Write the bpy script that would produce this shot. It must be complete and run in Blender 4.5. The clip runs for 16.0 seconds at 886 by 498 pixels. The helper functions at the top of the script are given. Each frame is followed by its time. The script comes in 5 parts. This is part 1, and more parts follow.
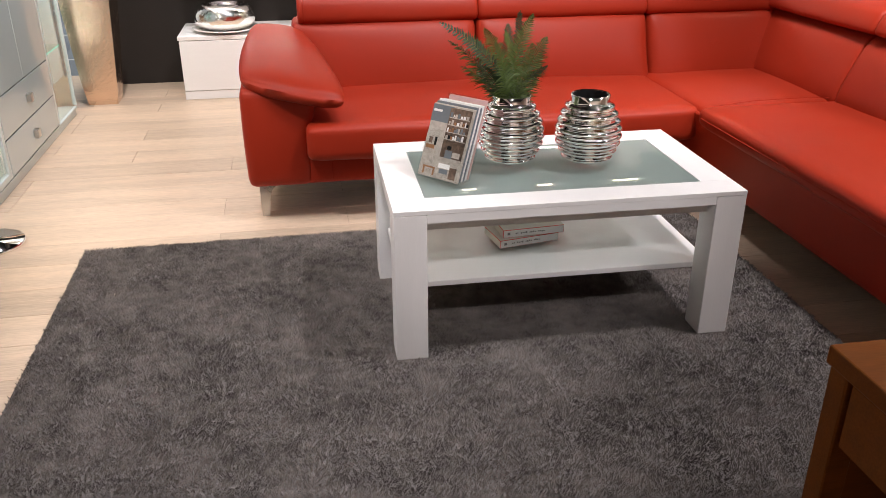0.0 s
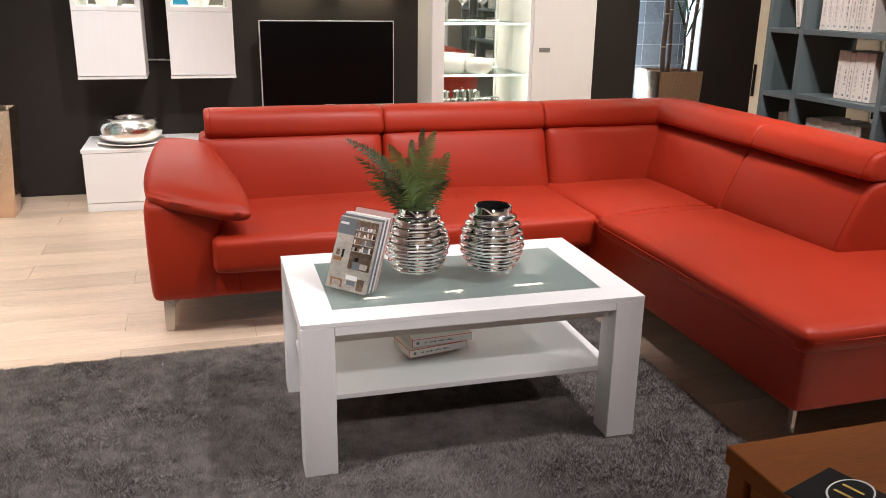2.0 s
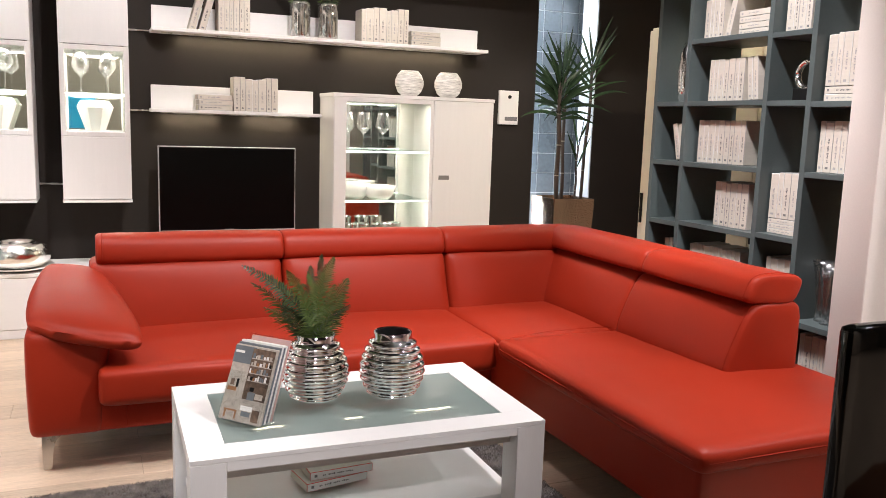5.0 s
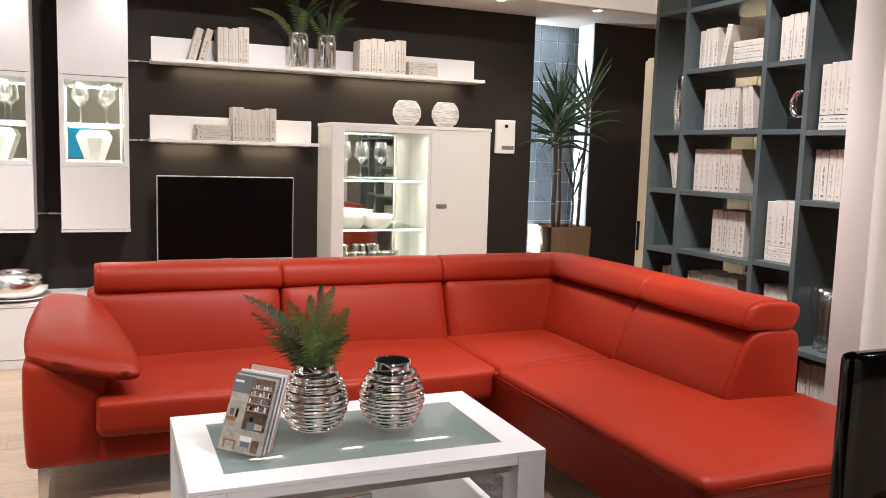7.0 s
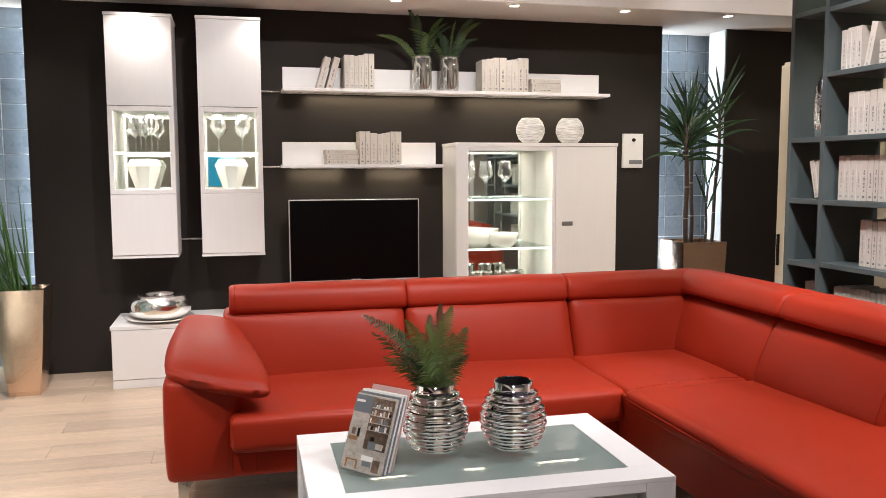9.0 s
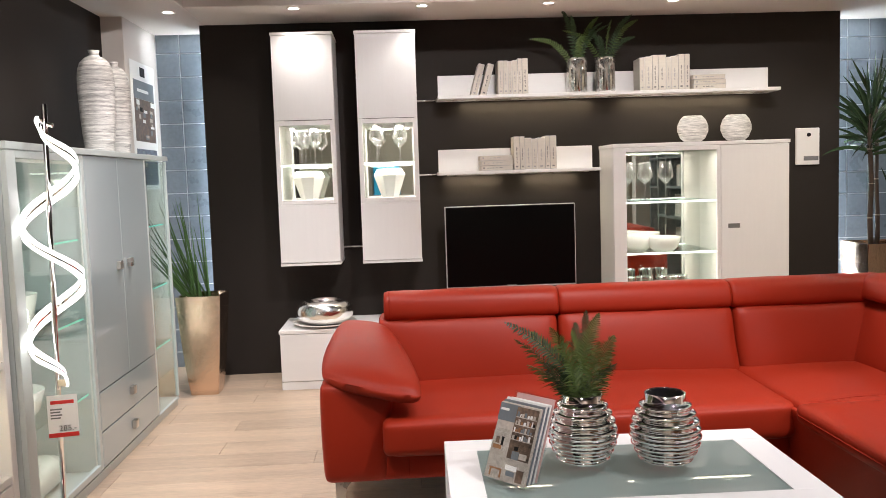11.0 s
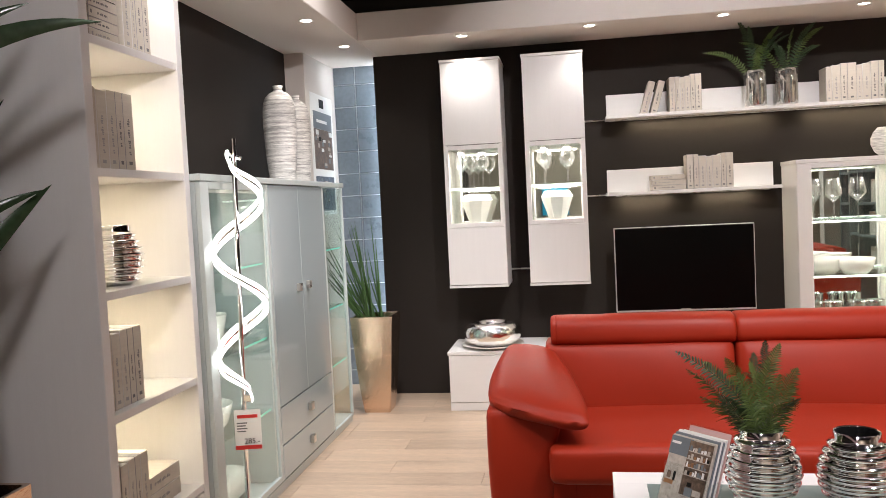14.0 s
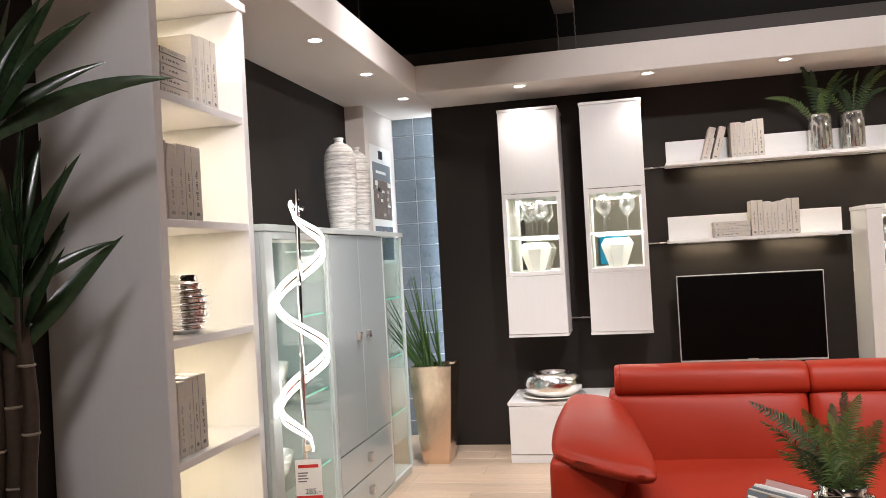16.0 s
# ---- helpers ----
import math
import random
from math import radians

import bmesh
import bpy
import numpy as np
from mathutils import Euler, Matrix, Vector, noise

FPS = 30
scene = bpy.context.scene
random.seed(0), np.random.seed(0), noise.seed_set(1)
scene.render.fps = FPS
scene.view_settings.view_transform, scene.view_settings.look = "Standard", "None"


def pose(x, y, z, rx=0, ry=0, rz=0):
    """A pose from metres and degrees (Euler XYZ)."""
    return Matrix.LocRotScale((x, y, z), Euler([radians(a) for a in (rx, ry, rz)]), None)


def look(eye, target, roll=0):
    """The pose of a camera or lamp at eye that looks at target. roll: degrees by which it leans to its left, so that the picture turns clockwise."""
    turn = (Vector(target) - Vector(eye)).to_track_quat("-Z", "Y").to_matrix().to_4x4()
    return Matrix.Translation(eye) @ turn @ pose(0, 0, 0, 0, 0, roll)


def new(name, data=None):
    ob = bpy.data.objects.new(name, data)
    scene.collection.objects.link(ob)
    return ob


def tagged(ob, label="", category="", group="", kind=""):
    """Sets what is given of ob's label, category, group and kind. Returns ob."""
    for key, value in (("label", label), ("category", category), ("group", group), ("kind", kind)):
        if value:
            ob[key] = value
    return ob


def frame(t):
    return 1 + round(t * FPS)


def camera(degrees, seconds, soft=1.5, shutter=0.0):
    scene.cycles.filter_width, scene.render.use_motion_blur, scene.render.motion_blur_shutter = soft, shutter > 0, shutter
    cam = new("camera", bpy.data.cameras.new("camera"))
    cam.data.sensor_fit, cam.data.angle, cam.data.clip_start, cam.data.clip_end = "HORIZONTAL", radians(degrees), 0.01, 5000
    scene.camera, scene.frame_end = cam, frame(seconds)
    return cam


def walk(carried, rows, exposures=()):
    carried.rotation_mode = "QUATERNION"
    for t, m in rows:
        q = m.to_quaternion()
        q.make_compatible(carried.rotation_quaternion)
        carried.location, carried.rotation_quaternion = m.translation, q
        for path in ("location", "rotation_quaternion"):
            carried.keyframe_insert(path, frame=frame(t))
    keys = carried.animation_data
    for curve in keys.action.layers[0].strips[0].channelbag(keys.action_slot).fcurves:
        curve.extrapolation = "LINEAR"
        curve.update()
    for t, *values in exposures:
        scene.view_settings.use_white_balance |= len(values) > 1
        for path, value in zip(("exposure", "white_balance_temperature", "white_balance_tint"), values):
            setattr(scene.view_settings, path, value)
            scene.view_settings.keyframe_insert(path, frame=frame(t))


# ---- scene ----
cam = camera(56.5, 16.0, soft=0.8)
PATH = [
    (0, (-0.008, 0.648, 1.283), (0.313, 2.438, 0.45), -0.1),
    (0.5, (-0.006, 0.647, 1.284), (0.38, 2.438, 0.482), 0.1),
    (1, (-0.004, 0.639, 1.295), (0.436, 2.446, 0.56), 0.4),
    (1.5, (-0.002, 0.634, 1.298), (0.493, 2.456, 0.638), 0.8),
    (2, (0.004, 0.632, 1.303), (0.548, 2.463, 0.71), 0.9),
    (2.5, (0.011, 0.628, 1.306), (0.586, 2.466, 0.766), 0.9),
    (3, (0.016, 0.627, 1.311), (0.637, 2.464, 0.822), 1.2),
    (3.5, (0.018, 0.626, 1.312), (0.684, 2.457, 0.862), 1.3),
    (4, (0.017, 0.627, 1.313), (0.741, 2.45, 0.925), 1.5),
    (4.5, (0.018, 0.631, 1.313), (0.786, 2.447, 0.979), 1.8),
    (7, (0.005, 0.628, 1.315), (0.793, 2.452, 1.084), 1.7),
    (7.5, (0.007, 0.629, 1.316), (0.778, 2.463, 1.104), 1.4),
    (8, (0.012, 0.632, 1.314), (0.718, 2.493, 1.114), 1.1),
    (8.5, (0.03, 0.638, 1.316), (0.661, 2.526, 1.122), 0.5),
    (9, (0.05, 0.648, 1.31), (0.54, 2.578, 1.121), -0.2),
    (9.5, (0.068, 0.656, 1.309), (0.485, 2.603, 1.121), -0.8),
    (10, (0.087, 0.66, 1.309), (0.394, 2.628, 1.126), -1.3),
    (12.5, (0.138, 0.678, 1.32), (0.008, 2.668, 1.165), -2.3),
    (13, (0.136, 0.677, 1.323), (-0.057, 2.663, 1.178), -2.5),
    (13.5, (0.139, 0.67, 1.323), (-0.12, 2.649, 1.194), -2.6),
    (14, (0.131, 0.675, 1.327), (-0.179, 2.648, 1.221), -2.8),
    (14.5, (0.138, 0.66, 1.325), (-0.214, 2.627, 1.244), -3.0),
    (15, (0.123, 0.684, 1.329), (-0.268, 2.645, 1.295), -3.2),
    (15.5, (0.118, 0.681, 1.326), (-0.296, 2.638, 1.344), -3.3),
    (16, (0.111, 0.681, 1.321), (-0.326, 2.632, 1.343), -3.2),
]
walk(cam, [(t, look(eye, target, roll)) for t, eye, target, roll in PATH], [(0.0, 0.34), (4.5, 0.34), (9.0, 0.16), (13.0, 0.04), (16.0, 0.16)])

# ---- world and large lights ----
world = bpy.data.worlds.new("world")
scene.world = world
world.use_nodes = True
world.node_tree.nodes["Background"].inputs[0].default_value = (0.9, 0.85, 0.8, 1)
world.node_tree.nodes["Background"].inputs[1].default_value = 0.012
scene.view_settings.exposure = 0.0


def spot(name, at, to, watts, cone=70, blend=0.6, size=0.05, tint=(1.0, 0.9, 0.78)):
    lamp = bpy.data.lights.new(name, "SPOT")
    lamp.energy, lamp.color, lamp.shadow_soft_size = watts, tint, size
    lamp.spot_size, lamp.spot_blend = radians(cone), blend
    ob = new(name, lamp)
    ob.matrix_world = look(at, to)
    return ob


def strip(name, at, to, watts, w, h, tint=(1.0, 0.86, 0.62)):
    lamp = bpy.data.lights.new(name, "AREA")
    lamp.energy, lamp.color, lamp.shape, lamp.size, lamp.size_y = watts, tint, "RECTANGLE", w, h
    ob = new(name, lamp)
    ob.matrix_world = look(at, to)
    return ob


SOFFIT = 2.385
# unseen spots added under the black ceiling; two follow cast shadows, the rest fill
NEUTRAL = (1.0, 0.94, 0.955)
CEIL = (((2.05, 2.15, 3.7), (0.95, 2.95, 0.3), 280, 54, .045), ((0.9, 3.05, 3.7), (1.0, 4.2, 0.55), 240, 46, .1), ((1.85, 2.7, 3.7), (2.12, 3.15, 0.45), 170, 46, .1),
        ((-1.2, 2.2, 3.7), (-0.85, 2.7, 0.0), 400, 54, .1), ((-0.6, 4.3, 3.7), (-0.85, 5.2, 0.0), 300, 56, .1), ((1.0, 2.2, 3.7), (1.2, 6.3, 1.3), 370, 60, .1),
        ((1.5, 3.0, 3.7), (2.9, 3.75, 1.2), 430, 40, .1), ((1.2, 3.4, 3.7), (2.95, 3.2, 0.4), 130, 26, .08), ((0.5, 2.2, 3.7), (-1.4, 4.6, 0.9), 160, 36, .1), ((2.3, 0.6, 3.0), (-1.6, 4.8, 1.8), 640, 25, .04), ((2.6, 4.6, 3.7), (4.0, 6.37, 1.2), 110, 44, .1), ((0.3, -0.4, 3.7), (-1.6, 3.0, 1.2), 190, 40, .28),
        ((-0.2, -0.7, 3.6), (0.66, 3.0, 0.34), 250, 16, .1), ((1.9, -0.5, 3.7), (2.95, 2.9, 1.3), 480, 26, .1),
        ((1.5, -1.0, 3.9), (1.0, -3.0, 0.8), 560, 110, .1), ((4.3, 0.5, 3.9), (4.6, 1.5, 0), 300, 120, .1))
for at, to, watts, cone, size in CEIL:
    spot("unseen_spot_lamp", at, to, watts, cone, 0.7, size, NEUTRAL)
# recessed downlights of the soffit
DOWN = [(-1.277, 3.57), (-1.277, 4.36), (-1.277, 5.145), (-1.277, 5.93)] + [(-0.504 + 0.792 * i, 5.895) for i in range(6)]
for dx, dy in DOWN:
    spot("downlight_lamp", (dx, dy, SOFFIT - 0.012), (dx, dy, 0), 10, 120, 0.6, 0.03, (1.0, 0.93, 0.86))
# extra spot at the downlight, added for the bright top of the left cabinet
spot("cabinet_wash_lamp", (-0.50, 5.86, 2.37), (-0.49, 6.03, 2.0), 5, 75, 0.9, 0.02, NEUTRAL)
for rx, re in ((-1.40, 0.6), (3.48, 1.2)):
    strip("recess_lamp", (rx, 6.50, 2.37), (rx, 6.62, 0), re, 0.30, 0.05, (0.90, 0.95, 1.0))
# upright light strips hidden behind the edges of the recesses
for rx, tx, re in ((-1.175, -1.60, 8.0), (3.195, 3.60, 14.0)):
    strip("recess_edge_lamp", (rx, 6.655, 1.2), (tx, 6.69, 1.2), re, 0.03, 2.3, (0.84, 0.93, 1.0))
# lights built into the furniture
for sx, sz, w, e in ((1.0, 1.824, 0.9, 2.4), (2.1, 1.824, 0.9, 2.4), (0.62, 1.324, 0.35, 1.2), (1.15, 1.324, 0.35, 1.2)):
    strip("shelf_lamp", (sx, 6.325, sz), (sx, 6.345, sz - 0.2), e, w, 0.02)
for vz, e in ((1.44, 2.3), (1.10, 1.7), (0.76, 1.7)):
    strip("vitrine_lamp", (1.87, 6.06, vz), (1.87, 6.10, 0), e, 0.55, 0.02, (1.0, 0.875, 0.82))
for cx in (-0.483, 0.046):
    strip("cabinet_lamp", (cx, 6.075, 1.675), (cx, 6.10, 0), 2.6, 0.28, 0.02, (1.0, 0.875, 0.82))
    strip("cabinet_lamp", (cx, 6.075, 1.412), (cx, 6.10, 0), 1.4, 0.28, 0.02, (1.0, 0.875, 0.82))
for bz in (2.30, 1.87, 1.46, 1.075, 0.685):
    strip("bookcase_lamp", (-1.56, 3.32, bz), (-1.58, 3.32, 0), 1.8, 0.03, 0.5, (1.0, 0.86, 0.62))
for ly, le in ((3.76, 3.2), (5.25, 1.6)):
    strip("highboard_lamp", (-1.31, ly, 0.80), (-1.60, ly + 0.25, 0.80), le, 0.02, 1.2, (1.0, 1.0, 0.97))
# unseen strip added behind the open shelf to brighten the wardrobe
strip("wardrobe_fill_lamp", (3.31, 4.4, 2.36), (3.36, 4.4, 0), 40, 0.06, 1.0, (1.0, 0.86, 0.64))


# ---- materials ----
def mat(name, base, rough=0.5, metal=0.0, vary=0.08, scale=6.0, fine=120.0, bump=0.0, stretch=(1, 1, 1), spec=0.5,
        coat=0.0, trans=0.0, ior=1.45, emit=None, per=0.0, bdist=0.002):
    """Principled surface with colour variation at two scales, fine relief and, with per, a shift from piece to piece."""
    m = bpy.data.materials.new(name)
    m.use_nodes = True
    nt = m.node_tree
    b = nt.nodes["Principled BSDF"]
    b.inputs["Roughness"].default_value = rough
    b.inputs["Metallic"].default_value = metal
    b.inputs["Specular IOR Level"].default_value = spec
    b.inputs["Coat Weight"].default_value = coat
    b.inputs["Coat Roughness"].default_value = 0.06
    b.inputs["Transmission Weight"].default_value = trans
    b.inputs["IOR"].default_value = ior
    b.inputs["Base Color"].default_value = (*base, 1)
    if emit:
        b.inputs["Emission Color"].default_value = (*emit[0], 1)
        b.inputs["Emission Strength"].default_value = emit[1]
    if vary > 0 or bump > 0 or per > 0:
        tc = nt.nodes.new("ShaderNodeTexCoord")
        mp = nt.nodes.new("ShaderNodeMapping")
        mp.inputs["Scale"].default_value = stretch
        nt.links.new(tc.outputs["Object"], mp.inputs["Vector"])
        n1 = nt.nodes.new("ShaderNodeTexNoise")
        n1.inputs["Scale"].default_value, n1.inputs["Detail"].default_value = scale, 4
        n2 = nt.nodes.new("ShaderNodeTexNoise")
        n2.inputs["Scale"].default_value, n2.inputs["Detail"].default_value = fine, 3
        for n in (n1, n2):
            nt.links.new(mp.outputs[0], n.inputs["Vector"])
        mean = nt.nodes.new("ShaderNodeMath")
        mean.operation = "ADD"
        nt.links.new(n1.outputs["Fac"], mean.inputs[0])
        nt.links.new(n2.outputs["Fac"], mean.inputs[1])
        last = mean
        if per > 0:
            oi = nt.nodes.new("ShaderNodeObjectInfo")
            sc = nt.nodes.new("ShaderNodeMath")
            sc.operation = "MULTIPLY_ADD"
            sc.inputs[1].default_value, sc.inputs[2].default_value = per, -per / 2
            nt.links.new(oi.outputs["Random"], sc.inputs[0])
            ad = nt.nodes.new("ShaderNodeMath")
            ad.operation = "ADD"
            nt.links.new(mean.outputs[0], ad.inputs[0])
            nt.links.new(sc.outputs[0], ad.inputs[1])
            last = ad
            off = nt.nodes.new("ShaderNodeVectorMath")
            off.operation = "SCALE"
            cb = nt.nodes.new("ShaderNodeCombineXYZ")
            for k in range(3):
                nt.links.new(oi.outputs["Random"], cb.inputs[k])
            off.inputs["Scale"].default_value = 37.0
            nt.links.new(cb.outputs[0], off.inputs[0])
            nt.links.new(off.outputs[0], mp.inputs["Location"])
        rng = nt.nodes.new("ShaderNodeMapRange")
        rng.inputs["From Min"].default_value, rng.inputs["From Max"].default_value = 0.6, 1.4
        rng.inputs["To Min"].default_value, rng.inputs["To Max"].default_value = 1 - vary, 1 + vary
        rng.clamp = False
        nt.links.new(last.outputs[0], rng.inputs["Value"])
        mul = nt.nodes.new("ShaderNodeVectorMath")
        mul.operation = "SCALE"
        mul.inputs[0].default_value = base
        nt.links.new(rng.outputs[0], mul.inputs["Scale"])
        nt.links.new(mul.outputs[0], b.inputs["Base Color"])
        rr = nt.nodes.new("ShaderNodeMapRange")
        rr.inputs["From Min"].default_value, rr.inputs["From Max"].default_value = 0.3, 0.7
        rr.inputs["To Min"].default_value, rr.inputs["To Max"].default_value = max(rough - 0.05, 0.01), min(rough + 0.05, 1)
        if rough > 0.12:
            nt.links.new(n1.outputs["Fac"], rr.inputs["Value"])
            nt.links.new(rr.outputs[0], b.inputs["Roughness"])
        if bump > 0:
            bp = nt.nodes.new("ShaderNodeBump")
            bp.inputs["Strength"].default_value, bp.inputs["Distance"].default_value = bump, bdist
            nt.links.new(n2.outputs["Fac"], bp.inputs["Height"])
            nt.links.new(bp.outputs[0], b.inputs["Normal"])
    return m


def thin_glass(name, tint=(0.93, 0.97, 0.95), least=0.04, most=0.55, power=3.0, rough=0.02, sharpness=0.5):
    """Clear pane: straight-through glass with a gloss that grows towards the edge."""
    m = bpy.data.materials.new(name)
    m.use_nodes = True
    nt = m.node_tree
    nt.nodes.clear()
    out = nt.nodes.new("ShaderNodeOutputMaterial")
    tr = nt.nodes.new("ShaderNodeBsdfTransparent")
    tr.inputs[0].default_value = (*tint, 1)
    gl = nt.nodes.new("ShaderNodeBsdfGlossy")
    gl.inputs["Roughness"].default_value = rough
    lw = nt.nodes.new("ShaderNodeLayerWeight")
    lw.inputs["Blend"].default_value = sharpness
    pw = nt.nodes.new("ShaderNodeMath")
    pw.operation = "POWER"
    pw.inputs[1].default_value = power
    nt.links.new(lw.outputs["Facing"], pw.inputs[0])
    sc = nt.nodes.new("ShaderNodeMath")
    sc.operation = "MULTIPLY_ADD"
    sc.inputs[1].default_value, sc.inputs[2].default_value = most, least
    nt.links.new(pw.outputs[0], sc.inputs[0])
    mx = nt.nodes.new("ShaderNodeMixShader")
    nt.links.new(sc.outputs[0], mx.inputs[0])
    nt.links.new(tr.outputs[0], mx.inputs[1])
    nt.links.new(gl.outputs[0], mx.inputs[2])
    nt.links.new(mx.outputs[0], out.inputs[0])
    return m


def satin_glass(name, base, clear):
    """Tinted table glass: part of the light passes, the rest meets a milky coat and a polished face."""
    m = bpy.data.materials.new(name)
    m.use_nodes = True
    nt = m.node_tree
    b = nt.nodes["Principled BSDF"]
    b.inputs["Base Color"].default_value = (*base, 1)
    b.inputs["Roughness"].default_value = 0.015
    b.inputs["Coat Weight"].default_value = 1.0
    b.inputs["Coat Roughness"].default_value = 0.01
    b.inputs["IOR"].default_value = 1.7
    tr = nt.nodes.new("ShaderNodeBsdfTransparent")
    tr.inputs[0].default_value = (0.9, 0.97, 0.95, 1)
    tl = nt.nodes.new("ShaderNodeBsdfTranslucent")
    tl.inputs[0].default_value = (0.9, 0.97, 0.95, 1)
    both = nt.nodes.new("ShaderNodeMixShader")
    both.inputs[0].default_value = 0.6
    nt.links.new(tr.outputs[0], both.inputs[1])
    nt.links.new(tl.outputs[0], both.inputs[2])
    mx = nt.nodes.new("ShaderNodeMixShader")
    mx.inputs[0].default_value = clear
    nt.links.new(b.outputs[0], mx.inputs[1])
    nt.links.new(both.outputs[0], mx.inputs[2])
    nt.links.new(mx.outputs[0], nt.nodes["Material Output"].inputs[0])
    return m


M_WALL = mat("dark brown wall paint", (0.0225, 0.0178, 0.0148), 0.75, vary=0.10, scale=1.5, fine=150, bump=0.15, spec=0.3)
M_WHITEWALL = mat("white wall paint", (0.62, 0.57, 0.53), 0.8, vary=0.04, scale=1.2, fine=140, bump=0.1)
M_SOFFIT = mat("white soffit plaster", (0.74, 0.69, 0.64), 0.85, vary=0.03, scale=1.5, fine=160, bump=0.08)
M_BLACKCEIL = mat("black hall ceiling", (0.012, 0.010, 0.009), 0.9, vary=0.2, scale=1)
M_LEDGE = mat("grey brown board", (0.10, 0.088, 0.08), 0.85, vary=0.08, scale=1.5)
M_STEEL = mat("dark steel", (0.16, 0.145, 0.13), 0.5, 0.4, vary=0.1)
M_ROOM = mat("beige shop wall", (0.35, 0.29, 0.23), 0.8, vary=0.1, scale=0.8, bump=0.05)
M_OAK = mat("pale oak plank", (0.50, 0.385, 0.285), 0.40, vary=0.24, scale=1.6, fine=22, bump=0.15, stretch=(1, 11, 11), per=0.42)
M_OAKBASE = mat("pale oak floor", (0.50, 0.39, 0.29), 0.5, vary=0.1, scale=3, fine=40)
M_JOINT = mat("plank joint", (0.24, 0.18, 0.13), 0.8, vary=0.1)
M_RUG = mat("grey rug pile", (0.185, 0.163, 0.148), 0.95, vary=0.70, scale=4.5, fine=24, spec=0.2)
M_RUGBASE = mat("grey rug backing", (0.165, 0.15, 0.146), 1.0, vary=0.3, scale=6, fine=200, bump=0.9, spec=0.1, bdist=0.006)
M_RED = mat("red leather", (0.345, 0.0265, 0.0098), 0.44, vary=0.09, scale=3, fine=300, bump=0.3, bdist=0.0013, spec=0.25)
M_REDSEAM = mat("red leather seam", (0.30, 0.023, 0.010), 0.6, vary=0.1, fine=300, spec=0.1)
M_DARKGAP = mat("black sofa underside cloth", (0.01, 0.008, 0.008), 0.9, vary=0.1)
M_CHROME = mat("polished chrome", (0.93, 0.92, 0.91), 0.07, 1.0, vary=0.0)
M_SATIN = mat("brushed steel", (0.62, 0.60, 0.57), 0.28, 1.0, vary=0.06, scale=8, fine=200)
M_SILVER = mat("silver glaze", (0.92, 0.91, 0.89), 0.17, 1.0, vary=0.05, scale=12, fine=26, bump=0.7, bdist=0.006)
M_WHITE = mat("white wood-grain lacquer", (0.81, 0.795, 0.785), 0.38, vary=0.02, scale=5, fine=55, bump=0.08, stretch=(9, 9, 0.7))
M_WHITETAB = mat("white table lacquer", (0.81, 0.795, 0.785), 0.40, vary=0.02, scale=5, fine=60, bump=0.08, stretch=(0.7, 9, 9))
M_WHITESM = mat("smooth white lacquer", (0.77, 0.75, 0.72), 0.3, vary=0.02, scale=3)
M_CREAM = mat("cream back panel", (0.74, 0.68, 0.56), 0.5, vary=0.03, scale=3)
M_LINING = mat("white cabinet lining", (0.72, 0.69, 0.64), 0.5, vary=0.03, scale=3)
M_MIRROR = mat("mirror", (0.88, 0.88, 0.86), 0.01, 1.0, vary=0.0)
M_GLASS = thin_glass("clear glass")
M_GREENGLASS = thin_glass("green-edged shelf glass", (0.86, 0.95, 0.92), 0.08, 0.6, 2.0, 0.1)
M_FROST = satin_glass("grey-green glass top", (0.36, 0.44, 0.42), 0.62)
M_WINE = thin_glass("wine glass", (0.985, 0.985, 0.985), 0.10, 1.0, 1.35, 0.22)
M_PORCELAIN = mat("white porcelain", (0.80, 0.77, 0.72), 0.25, vary=0.03, scale=6)
M_TV = mat("black screen", (0.003, 0.003, 0.003), 0.2, vary=0.0, spec=0.12)
M_BLACK = mat("black plastic", (0.010, 0.010, 0.010), 0.5, vary=0.05, spec=0.15)
M_BLUEGREY = mat("blue-grey lacquered glass", (0.40, 0.47, 0.485), 0.10, vary=0.02, scale=2, coat=0.6)
M_BLUEBODY = mat("pale grey-green lacquer", (0.50, 0.55, 0.54), 0.32, vary=0.03, scale=4)
M_TEAL = mat("teal-grey laminate", (0.080, 0.101, 0.103), 0.42, vary=0.06, scale=4, fine=80)
M_CHERRY = mat("cherry wood veneer", (0.22, 0.068, 0.013), 0.5, vary=0.2, scale=3, fine=26, bump=0.05, stretch=(1, 8, 8), spec=0.15)
M_BRONZE = mat("hammered bronze", (0.72, 0.53, 0.40), 0.17, 1.0, vary=0.04, scale=9, fine=55, bump=0.35, bdist=0.005, stretch=(1, 1, 1.6))
M_SOIL = mat("dark soil", (0.03, 0.02, 0.015), 1.0, vary=0.3, bump=0.8, fine=80)
M_TILE = mat("blue-grey wall tile", (0.185, 0.22, 0.26), 0.30, vary=0.14, scale=5, fine=40, bump=0.05, per=0.14)
M_TILELINE = mat("pale tile line", (0.52, 0.60, 0.66), 0.5, vary=0.05)
M_GROUT = mat("white grout", (0.70, 0.74, 0.78), 0.8, vary=0.05)
M_BOOKW = mat("white book cover", (0.70, 0.69, 0.68), 0.5, vary=0.03, per=0.25)
M_BOOKG = mat("grey book cover", (0.34, 0.335, 0.34), 0.5, vary=0.04, per=0.35)
M_BOOKB = mat("black book cover", (0.03, 0.03, 0.03), 0.45, vary=0.05)
M_PAGES = mat("book pages", (0.62, 0.57, 0.50), 0.9, vary=0.1, fine=300, stretch=(1, 1, 12))
